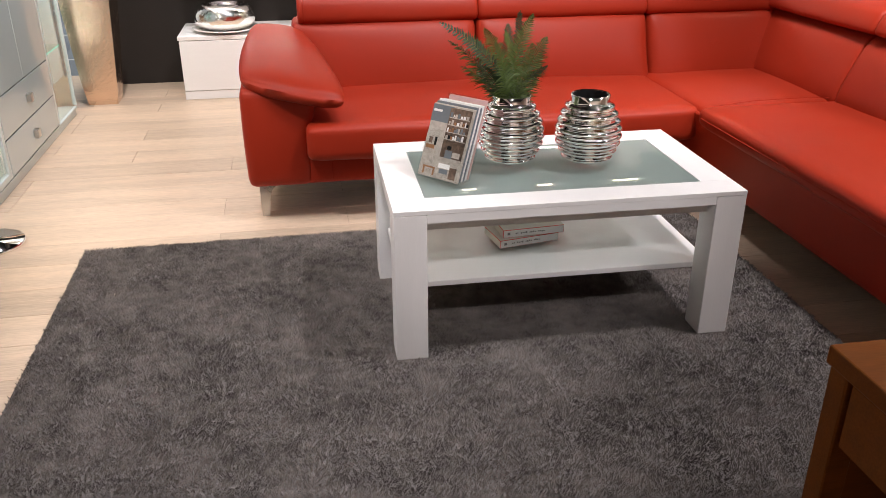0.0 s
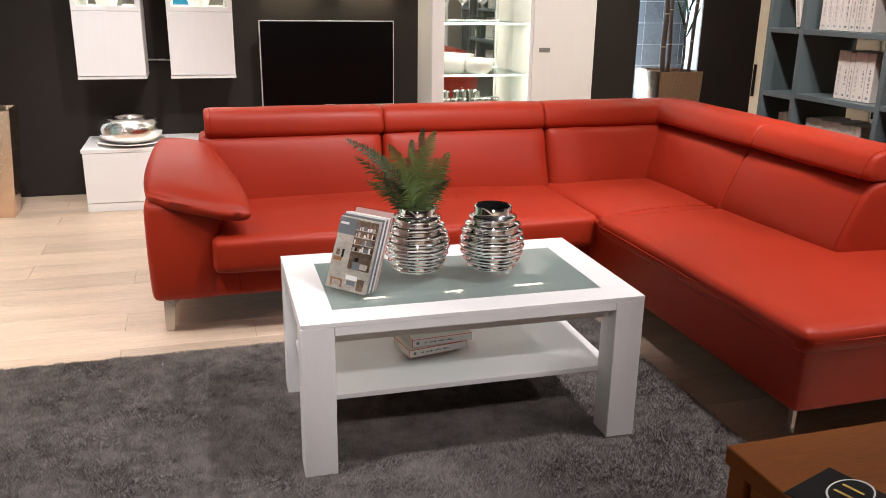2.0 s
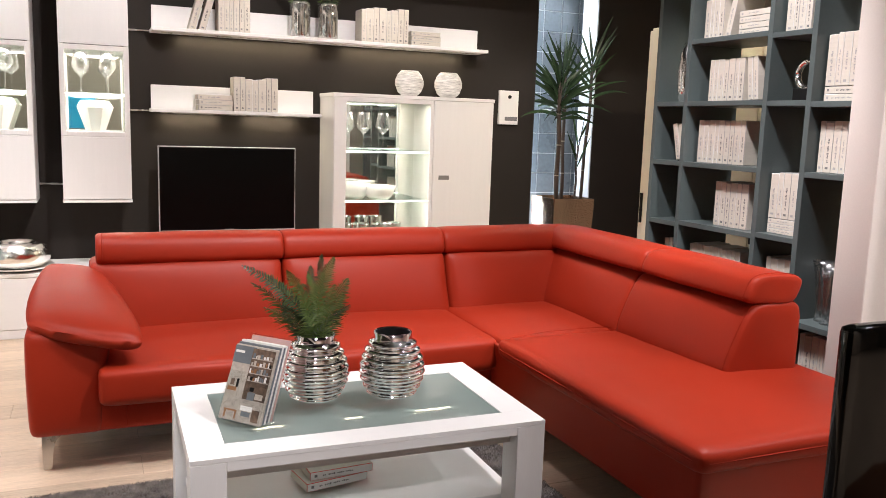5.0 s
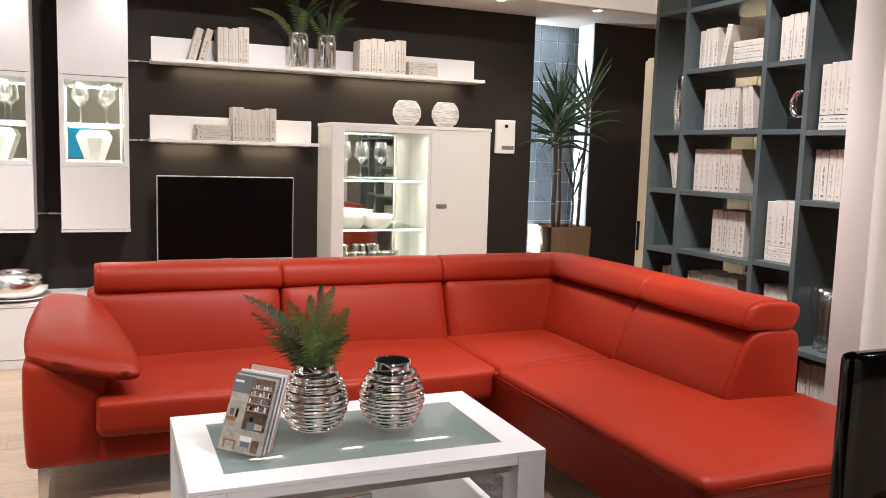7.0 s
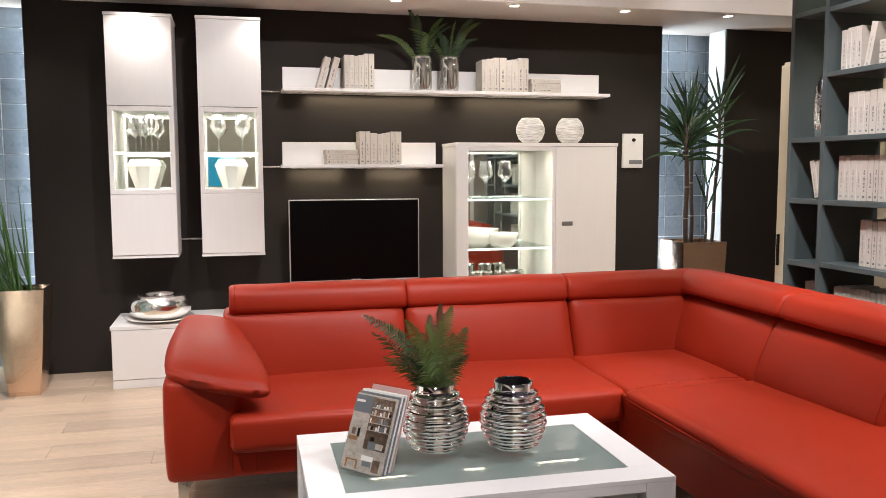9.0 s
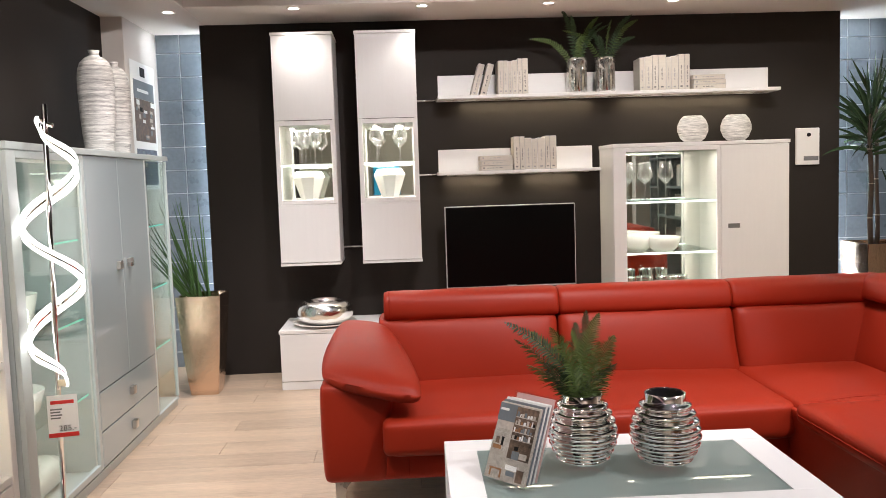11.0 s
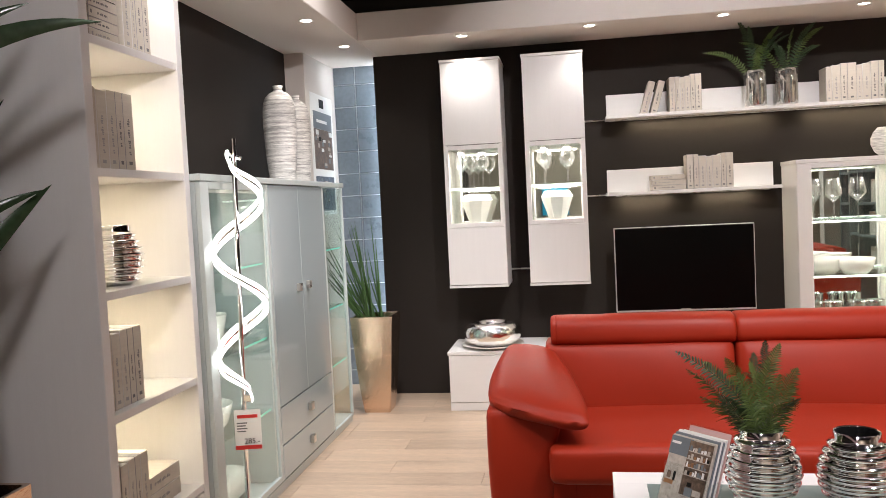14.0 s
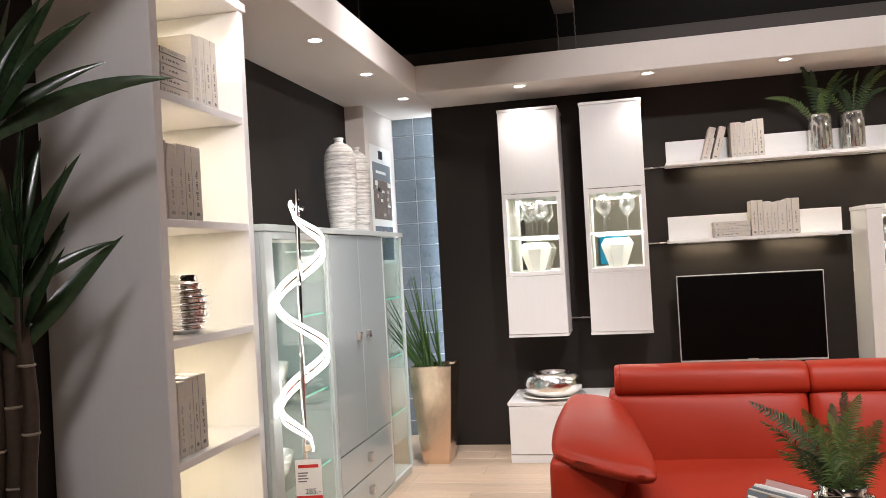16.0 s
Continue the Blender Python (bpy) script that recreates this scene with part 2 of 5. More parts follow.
M_GRIP = mat("grey steel", (0.30, 0.29, 0.28), 0.4, 0.6, vary=0.05)
M_PALEINK = mat("pale grey print", (0.36, 0.35, 0.345), 0.6, vary=0.0)
M_INK = mat("grey print", (0.17, 0.165, 0.165), 0.6, vary=0.0)
M_REDPRINT = mat("red print", (0.60, 0.03, 0.025), 0.5, vary=0.03)
M_FERN = mat("fern green", (0.095, 0.150, 0.034), 0.45, vary=0.35, scale=9, fine=60, per=0.4)
M_FERNDARK = mat("dark fern green", (0.028, 0.06, 0.022), 0.45, vary=0.3, scale=9, fine=60, per=0.3)
M_SILVERPAINT = mat("silver paint", (0.62, 0.61, 0.60), 0.35, 0.3, vary=0.0)
M_GLOSSBLACK = mat("gloss black plastic", (0.006, 0.006, 0.006), 0.06, vary=0.0)
M_LEAF = mat("dark palm leaf green", (0.030, 0.056, 0.026), 0.22, vary=0.35, scale=7, fine=50, per=0.5)
M_GRASS = mat("reed green", (0.055, 0.12, 0.03), 0.45, vary=0.3, scale=6, per=0.5)
M_CANE = mat("brown plant cane", (0.05, 0.032, 0.022), 0.5, vary=0.3, scale=14, fine=60, bump=0.4)
M_CANERING = mat("pale cane ring", (0.30, 0.26, 0.20), 0.6, vary=0.1)
M_STONE = mat("striped grey ceramic", (0.58, 0.56, 0.53), 0.4, vary=0.8, scale=1.6, fine=9, bump=0.25, stretch=(3.0, 3.0, 70), bdist=0.003)
M_LED = mat("white light band", (0.9, 0.9, 0.9), 0.4, vary=0.0, emit=((1.0, 0.98, 0.95), 4.0))
M_DOWN = mat("downlight lens", (0.9, 0.9, 0.9), 0.4, vary=0.0, emit=((1.0, 0.95, 0.86), 12.0))
M_ACRYL = thin_glass("clear acrylic", (0.96, 0.97, 0.97), 0.03, 0.5, 4.0)
M_PAPER = mat("white paper", (0.78, 0.77, 0.75), 0.55, vary=0.02)
M_PINKPAPER = mat("pale pink paper", (0.62, 0.40, 0.37), 0.5, vary=0.04)
M_PRINTA = mat("brown room print", (0.13, 0.085, 0.06), 0.35, vary=0.8, scale=22, fine=90)
M_PRINTB = mat("slate blue print", (0.15, 0.17, 0.19), 0.35, vary=0.1, scale=8)
M_PRINTC = mat("pale room print", (0.46, 0.41, 0.36), 0.35, vary=0.35, scale=25, fine=90)
M_PRINTD = mat("bluish photo print", (0.10, 0.12, 0.16), 0.4, vary=0.9, scale=16, fine=60)
M_ORANGE = mat("orange print", (0.28, 0.13, 0.055), 0.4, vary=0.3, scale=40)
M_GOLD = mat("gold print", (0.75, 0.50, 0.12), 0.35, vary=0.2, scale=40)
M_CYAN = mat("blue display", (0.03, 0.25, 0.40), 0.3, vary=0.3, scale=4, emit=((0.05, 0.45, 0.75), 0.35))


# ---- building helpers ----
def root_of(ob):
    while ob.parent:
        ob = ob.parent
    return ob


def thing(name, at, label, category, group="", kind="", turn=0.0):
    ob = new(name)
    ob.empty_display_size = 0.1
    ob.matrix_world = pose(*at, 0, 0, turn)
    return tagged(ob, label, category, group, kind)


def mesh_of(name, bm, material, smooth=False):
    me = bpy.data.meshes.new(name)
    bm.to_mesh(me)
    bm.free()
    for m in (material if isinstance(material, (list, tuple)) else [material]):
        me.materials.append(m)
    if smooth:
        me.polygons.foreach_set("use_smooth", [True] * len(me.polygons))
    return me


def part(name, bm, material, parent, label="", smooth=False):
    """One mesh under a thing or a part. The shape is given in the place's own metres, before the thing is turned."""
    bm.transform(Matrix.Translation(-root_of(parent).location))
    ob = new(name, mesh_of(name, bm, material, smooth))
    ob.parent = parent
    if label:
        ob["label"] = label
    return ob


def solid(name, bm, material, label, category="", kind="", group="", smooth=False, at=(0, 0, 0), turn=0.0):
    ob = new(name, mesh_of(name, bm, material, smooth))
    ob.matrix_world = pose(*at, 0, 0, turn)
    return tagged(ob, label, category, group, kind)


def box(x0, x1, y0, y1, z0, z1, bevel=0.002, bm=None, seg=1):
    bm = bm or bmesh.new()
    made = bmesh.ops.create_cube(bm, size=1.0)["verts"]
    for v in made:
        v.co = Vector(((x0 + x1) / 2 + v.co.x * (x1 - x0), (y0 + y1) / 2 + v.co.y * (y1 - y0), (z0 + z1) / 2 + v.co.z * (z1 - z0)))
    if bevel > 0:
        edges = list({e for v in made for e in v.link_edges})
        bmesh.ops.bevel(bm, geom=edges, offset=bevel, segments=seg, affect="EDGES", profile=0.5)
    return bm


def rbox(x0, x1, y0, y1, z0, z1, r, puff=(0, 0, 0), cuts=12, warp=None, noisy=0.0):
    """Upholstered block: rounded edges, swelling faces, then a warp of each point given in -1..1."""
    bm = bmesh.new()
    bmesh.ops.create_cube(bm, size=2.0)
    bmesh.ops.subdivide_edges(bm, edges=bm.edges[:], cuts=cuts, use_grid_fill=True)
    half = Vector(((x1 - x0) / 2, (y1 - y0) / 2, (z1 - z0) / 2))
    mid = Vector(((x1 + x0) / 2, (y1 + y0) / 2, (z1 + z0) / 2))
    for v in bm.verts:
        u = Vector([math.sin(c * math.pi / 2) if abs(c) < 1 else c for c in v.co])
        p = Vector([u[k] * half[k] for k in range(3)])
        c = Vector([max(-(half[k] - r), min(half[k] - r, p[k])) for k in range(3)])
        d = p - c
        if d.length > 1e-9:
            p = c + d.normalized() * r
        w = [1 - u[k] ** 2 for k in range(3)]
        p.x += puff[0] * u.x * w[1] * w[2]
        p.y += puff[1] * u.y * w[0] * w[2]
        p.z += puff[2] * u.z * w[0] * w[1]
        q = mid + p
        if warp:
            q = Vector(warp(q, u))
        if noisy:
            q = q + noisy * Vector(noise.noise_vector(q * 7.0))
        v.co = q
    return bm


def lathe(profile, seg=32, at=(0, 0, 0), bm=None, close=False):
    """Turned shape from (radius, height) pairs."""
    bm = bm or bmesh.new()
    rings = []
    for r, z in profile:
        if r < 1e-6:
            rings.append([bm.verts.new((at[0], at[1], at[2] + z))])
        else:
            rings.append([bm.verts.new((at[0] + r * math.cos(2 * math.pi * k / seg), at[1] + r * math.sin(2 * math.pi * k / seg), at[2] + z)) for k in range(seg)])
    for a, b in zip(rings, rings[1:]):
        for k in range(seg):
            j = (k + 1) % seg
            if len(a) == 1 and len(b) > 1:
                bm.faces.new((a[0], b[j], b[k]))
            elif len(b) == 1 and len(a) > 1:
                bm.faces.new((a[k], a[j], b[0]))
            elif len(a) > 1:
                bm.faces.new((a[k], a[j], b[j], b[k]))
    return bm


def tube(points, r, seg=8, bm=None, r_end=None):
    """Round bar along points, tapering to r_end."""
    bm = bm or bmesh.new()
    pts = [Vector(p) for p in points]
    rings = []
    for i, p in enumerate(pts):
        d = (pts[min(i + 1, len(pts) - 1)] - pts[max(i - 1, 0)]).normalized()
        a = d.orthogonal().normalized() if i == 0 else (a - d * a.dot(d)).normalized()
        b = d.cross(a)
        rr = r if r_end is None else r + (r_end - r) * i / max(len(pts) - 1, 1)
        rings.append([bm.verts.new(p + rr * (math.cos(2 * math.pi * k / seg) * a + math.sin(2 * math.pi * k / seg) * b)) for k in range(seg)])
    for s, t in zip(rings, rings[1:]):
        for k in range(seg):
            bm.faces.new((s[k], s[(k + 1) % seg], t[(k + 1) % seg], t[k]))
    bm.faces.new(rings[0][::-1])
    bm.faces.new(rings[-1])
    return bm


def frustum(cx, cy, z0, z1, a0, a1, bm=None, b0=None, b1=None):
    """Four-sided block that widens from half-width a0 at z0 to a1 at z1."""
    bm = bm or bmesh.new()
    b0, b1 = b0 or a0, b1 or a1
    lo = [bm.verts.new((cx + sx * a0, cy + sy * b0, z0)) for sx, sy in ((-1, -1), (1, -1), (1, 1), (-1, 1))]
    hi = [bm.verts.new((cx + sx * a1, cy + sy * b1, z1)) for sx, sy in ((-1, -1), (1, -1), (1, 1), (-1, 1))]
    bm.faces.new(lo[::-1])
    bm.faces.new(hi)
    for k in range(4):
        bm.faces.new((lo[k], lo[(k + 1) % 4], hi[(k + 1) % 4], hi[k]))
    return bm


# ---- the setting ----
def wall(name, x0, x1, y0, y1, z0, z1, m, label):
    return solid(name, box(x0, x1, y0, y1, z0, z1, 0.003), m, label, "wall", "structure")


LEFT, BACK, RECESS = -1.72, 6.375, 6.71
floor = solid("floor", box(LEFT - 0.2, 6.2, -3.2, 7.0, -0.1, -0.004, 0), M_JOINT, "pale oak plank floor", "floor", "structure")
wall("wall_back", -1.195, 3.215, BACK, 6.60, 0, 2.42, M_WALL, "dark brown painted feature wall behind the furniture")
wall("wall_back_right", 3.760, 6.2, BACK, 6.60, 0, 2.42, M_WALL, "dark brown painted wall beside the tiled recess")
wall("wall_recess_left", -1.9, -1.0, RECESS, 6.9, 0, 2.42, M_GROUT, "recess wall with blue-grey tiles and white joints")
wall("wall_recess_right", 3.0, 3.95, RECESS, 6.9, 0, 2.42, M_GROUT, "recess wall with blue-grey tiles and white joints")
wall("wall_left", LEFT - 0.2, LEFT, -3.2, 6.02, 0, 2.42, M_WALL, "dark brown painted side wall")
wall("pilaster", LEFT - 0.2, -1.586, 6.021, RECESS, 0, 2.42, M_WHITEWALL, "white painted wall pier with a poster")
wall("wall_front", LEFT - 0.2, 6.2, -3.4, -3.2, 0, 4.1, M_ROOM, "plain beige shop wall")
wall("wall_right", 6.2, 6.4, -3.4, 6.9, 0, 4.1, M_ROOM, "plain beige shop wall")
wall("wall_left_upper", LEFT - 0.2, LEFT - 0.05, -3.2, 6.9, 2.62, 4.1, M_BLACKCEIL, "black upper wall above the soffit")
wall("wall_back_upper", LEFT - 0.2, 6.2, 6.75, 6.9, 2.62, 4.1, M_BLACKCEIL, "black upper wall above the soffit")
solid("ceiling", box(LEFT - 0.2, 6.4, -3.4, 6.9, 4.1, 4.2, 0), M_BLACKCEIL, "black open hall ceiling", "ceiling", "structure")
# hanging soffit along the two walls, with a tall edge towards the room
solid("soffit_back", box(-1.155, 6.2, 5.80, 6.72, SOFFIT, 2.56, 0.004), M_SOFFIT, "white plaster soffit with recessed spots", "ceiling", "structure")
solid("soffit_left", box(LEFT - 0.02, -1.155, -3.2, 6.72, SOFFIT, 2.56, 0.004), M_SOFFIT, "white plaster soffit with recessed spots", "ceiling", "structure")
solid("soffit_ledge", box(-1.44, 6.2, 6.50, 6.72, 2.561, 2.82, 0.004), M_LEDGE, "dark grey ledge above the soffit", "ceiling", "structure")
for cx, cy in ((-0.14, 5.98), (-0.25, 5.98), (-1.40, 5.45)):
    solid("suspension_chain", tube([(cx + 0.004 * (k % 2), cy + 0.004 * ((k + 1) % 2), 2.56 + 1.54 * k / 60) for k in range(61)], 0.004, 5), M_STEEL, "thin steel chain holding the soffit from the ceiling", "chain", group="soffit chains")
solid("ceiling_beam", box(-0.265, -0.135, 1.5, 6.0, 2.84, 3.0, 0.004), M_STEEL, "dark steel beam under the black ceiling", "beam", "structure")
solid("reveal_panel", box(3.750, 3.7595, 6.378, 6.598, 0.0, SOFFIT - 0.002, 0.001), M_GROUT, "white painted reveal of the tiled recess", "wall", "structure")
# pier between the teal shelf and the shop beyond
wall("pier_right", 2.715, 3.02, 2.84, 2.99, 0, 4.0, M_WHITEWALL, "white painted pier at the end of the shelf")
wall("soffit_right", 3.9, 6.2, 2.84, 5.80, SOFFIT, 2.57, M_SOFFIT, "white plaster soffit")

for dx, dy in DOWN:
    d = thing("downlight", (dx, dy, SOFFIT), "small round recessed ceiling spot, lit", "lamp", "soffit spots")
    part("bezel", lathe([(0.030, -0.001), (0.042, -0.004), (0.044, -0.001), (0.044, 0.004), (0.030, 0.004)], 24, (dx, dy, SOFFIT)), M_WHITESM, d, smooth=True)
    part("lens", lathe([(0, -0.0025), (0.030, -0.002), (0.030, 0.003)], 24, (dx, dy, SOFFIT)), M_DOWN, d, "glowing lens")

# rug with a long pile
RX0, RX1, RY0, RY1 = -0.82, 1.53, 1.88, 3.60
rug = thing("rug", (RX0, RY0, 0), "dark grey shaggy long-pile rug on the floor", "rug")
part("backing", rbox(RX0, RX1, RY0, RY1, 0.0, 0.014, 0.006, cuts=10), M_RUGBASE, rug)


def pile(count):
    rs = np.random.RandomState(5)
    x = rs.uniform(RX0 + 0.002, RX1 - 0.002, count)
    y = rs.uniform(RY0 + 0.002, RY1 - 0.002, count)
    ang = rs.uniform(0, 2 * np.pi, count)
    w = rs.uniform(0.0006, 0.0012, count)
    h = rs.uniform(0.005, 0.010, count)
    off = rs.uniform(0.003, 0.008, count)
    # the pile is brushed this way and that in patches a hand or two across
    cell = np.array([[noise.noise(Vector((i * 0.28, j * 0.28, 3.0))) + 0.5 * noise.noise(Vector((i * 0.7, j * 0.7, 9.0))) for j in range(64)] for i in range(64)])
    brush = cell[((x - RX0) / (RX1 - RX0) * 63).astype(int), ((y - RY0) / (RY1 - RY0) * 63).astype(int)]
    la = np.where(rs.uniform(size=count) < 0.65, brush * 6.0, ang) + rs.normal(0, 0.5, count)
    root_z = np.full(count, 0.012)
    dx, dy = np.cos(ang) * w, np.sin(ang) * w
    tx, ty = np.cos(la) * off, np.sin(la) * off
    v = np.stack([np.stack([x - dx, y - dy, root_z], 1), np.stack([x + dx, y + dy, root_z], 1),
                  np.stack([x + dx * .8 + tx, y + dy * .8 + ty, root_z + h], 1), np.stack([x - dx * .8 + tx, y - dy * .8 + ty, root_z + h], 1)], 1).reshape(-1, 3)
    v -= np.array([RX0, RY0, 0])
    me = bpy.data.meshes.new("fleece")
    me.from_pydata(v.tolist(), [], np.arange(4 * count).reshape(-1, 4).tolist())
    me.materials.append(M_RUG)
    ob = new("fleece", me)
    ob.parent = rug
    ob["kind"] = "stuff"


pile(430000)


# ---- corner sofa ----
sofa = thing("corner_sofa", (0.6, 4.0, 0), "red leather corner sofa with chaise and adjustable headrests", "sofa")


def seam(pts, r=0.0035):
    return tube(pts, r, 6)


# seat part and arm side
part("base", rbox(-0.16, 1.62, 3.772, 4.58, 0.155, 0.30, 0.02), M_RED, sofa, smooth=True)
part("underside", box(-0.12, 1.62, 3.90, 4.55, 0.138, 0.157, 0.004), M_DARKGAP, sofa, "black cloth underside")
part("seat_cushion", rbox(0.015, 1.605, 3.685, 4.40, 0.268, 0.425, 0.035, (0.0, 0.012, 0.022), 14,
     lambda q, u: (q.x, q.y, q.z - 0.012 * (1 - u.y) * 0.5 * max(u.z, 0)), 0.003), M_RED, sofa, smooth=True)


def arm_body(q, u):
    bulge = 0.018 * math.cos((q.z - 0.42) * 3.2)
    return (q.x - (bulge if u.x < 0 else 0) * abs(u.x) + (0.05 * max(0, u.z) if u.x > 0 else 0), q.y - 0.015 * (1 - u.z * u.z) * (u.y < 0), q.z + 0.06 * max(u.z, 0) * (u.y > -0.5) * (0.5 + 0.5 * u.y))


part("arm_panel", rbox(-0.205, 0.03, 3.768, 4.60, 0.15, 0.545, 0.03, (0.0, 0.01, 0), 14, arm_body), M_RED, sofa, smooth=True)
PAD = [Vector(p) for p in ((-0.228, 3.775, 0.572), (0.19, 3.655, 0.500), (0.03, 4.42, 0.640), (-0.175, 4.42, 0.668))]


def rounded_pad():
    """Pillow between four corners, closed by a seam all round."""
    bm = bmesh.new()
    bmesh.ops.create_cube(bm, size=2.0)
    bmesh.ops.subdivide_edges(bm, edges=bm.edges[:], cuts=18, use_grid_fill=True)
    for v in bm.verts:
        u = [math.sin(c * math.pi / 2) for c in v.co]
        s, t = (u[0] + 1) / 2, (u[1] + 1) / 2
        rim = ((1 - abs(u[0]) ** 7) * (1 - abs(u[1]) ** 7)) ** 0.4
        # corners of the outline are rounded off
        k = 1 - 0.09 * (abs(u[0]) * abs(u[1])) ** 3
        s, t = 0.5 + (s - 0.5) * k, 0.5 + (t - 0.5) * k
        p = PAD[0].lerp(PAD[1], s).lerp(PAD[3].lerp(PAD[2], s), t)
        p = p + Vector((0, -0.015, 0)) * (1 - u[0] ** 2) * max(0, -u[1]) + Vector((0.012 * max(0, u[0]) + 0.012 * min(0, u[0]), 0, 0)) * (1 - u[1] ** 2)
        high = 0.036 * rim + 0.020 * (1 - u[0] ** 2) * (1 - u[1] ** 2)
        p.z += high * u[2] if u[2] > 0 else 0.062 * rim * u[2]
        v.co = p + 0.002 * Vector(noise.noise_vector(p * 9.0))
    return bm


arm = part("arm_pad", rounded_pad(), M_RED, sofa, "slanting padded red leather arm cushion", smooth=True)

# chaise and corner seat, drawn in towards the floor


def taper(q, u):
    k = 0.04 * (1 - u.z) * 0.5
    top = 0.010 * max(u.z, 0) * (1 - u.x ** 2)
    return (q.x + (k if u.x < 0 else 0), q.y + (k * 1.6 if u.y < 0 else 0), q.z + top)


part("chaise_base", rbox(1.572, 2.56, 2.367, 4.55, 0.122, 0.398, 0.018, (0, 0.0, 0), 14, lambda q, u: (q.x + (0.065 * (1 - u.z) / 2 if u.x < 0 else -0.02), q.y + (0.075 * (1 - u.z) / 2 if u.y < 0 else 0), q.z)), M_RED, sofa, smooth=True)
part("chaise_underside", box(1.68, 2.50, 2.50, 4.5, 0.10, 0.124, 0.004), M_DARKGAP, sofa, "black cloth underside")
part("chaise_seat", rbox(1.569, 2.565, 2.364, 3.66, 0.345, 0.427, 0.034, (0, 0, 0.018), 16, None, 0.003), M_RED, sofa, smooth=True)
part("corner_seat", rbox(1.590, 2.40, 3.62, 4.40, 0.335, 0.423, 0.030, (0, 0, 0.016), 12), M_RED, sofa, smooth=True)
part("seam_line", seam([(1.60, 2.3645, 0.386), (2.54, 2.3645, 0.386)], 0.003), M_REDSEAM, sofa)
part("seam_line", seam([(1.5695, 2.40, 0.386), (1.5695, 3.0, 0.386), (1.5695, 3.62, 0.386)], 0.003), M_REDSEAM, sofa)
part("seam_line", seam([(0.11, 3.771, 0.175), (0.11, 3.771, 0.262)], 0.002), M_REDSEAM, sofa)


# back cushions along the wall side: lean back towards the top
def lean_back(q, u):
    t = (q.z - 0.40) / 0.28
    return (q.x, q.y + 0.10 * t - 0.022 * (u.y < 0) * (1 - u.z ** 2) * (1 - u.x ** 6), q.z)


for x0, x1 in ((-0.01, 0.803), (0.808, 1.618), (1.623, 2.36)):
    part("back_cushion", rbox(x0, x1, 4.235, 4.47, 0.36, 0.692, 0.035, (0, 0.0, 0.004), 12, lean_back, 0.003), M_RED, sofa, smooth=True)


WEDGE = ((2.142, 0.405), (2.140, 0.440), (2.150, 0.480), (2.176, 0.545), (2.206, 0.610), (2.236, 0.660), (2.262, 0.684), (2.300, 0.693),
         (2.380, 0.694), (2.455, 0.690), (2.482, 0.672), (2.490, 0.60), (2.490, 0.50), (2.488, 0.42), (2.470, 0.385), (2.30, 0.38), (2.18, 0.38))


def wedge_ring(y, k, swell=0.0):
    """The cushion's outline at y, drawn in by k towards its middle; the near face swells a little."""
    out = []
    for x, z in WEDGE:
        px = 2.33 + (x - 2.33) * k - (swell if x < 2.25 else 0.0)
        out.append(Vector((px, y, 0.535 + (z - 0.535) * k)))
    return out


def wedge(y0, y1, near_cap):
    bm = bmesh.new()
    edge = [(0.0, 0.5), (0.0, 0.90), (0.004, 0.955), (0.012, 0.985), (0.024, 1.0)]
    joint = [(0.0, 0.6), (0.0, 0.965), (0.006, 0.988), (0.016, 1.0)]
    st = [(y0 + o, k) for o, k in (edge if near_cap else joint)] + [(y0 + 0.03 + (y1 - y0 - 0.06) * t / 14, 1.0) for t in range(15)] + [(y1 - o, k) for o, k in reversed(joint)]
    rings = []
    for y, k in st:
        mid = 1 - ((y - y0) / (y1 - y0) * 2 - 1) ** 2
        rings.append([bm.verts.new(p + 0.0025 * Vector(noise.noise_vector(p * 6.0)) * (k == 1.0)) for p in wedge_ring(y, k, 0.012 * mid)])
    n = len(WEDGE)
    for a, b in zip(rings, rings[1:]):
        for q in range(n):
            bm.faces.new((a[q], a[(q + 1) % n], b[(q + 1) % n], b[q]))
    bm.faces.new(rings[0][::-1])
    bm.faces.new(rings[-1])
    bmesh.ops.recalc_face_normals(bm, faces=bm.faces[:])
    bmesh.ops.subdivide_edges(bm, edges=[e for e in bm.edges if e.calc_length() > 0.02], cuts=1, smooth=0.6)
    return bm


for y0, y1, cap in ((3.617, 4.40, False), (2.915, 3.613, True)):
    part("back_cushion", wedge(y0, y1, cap), M_RED, sofa, smooth=True)
part("cushion_seam", tube(wedge_ring(2.934, 1.003)[1:12], 0.0024, 6), M_REDSEAM, sofa)


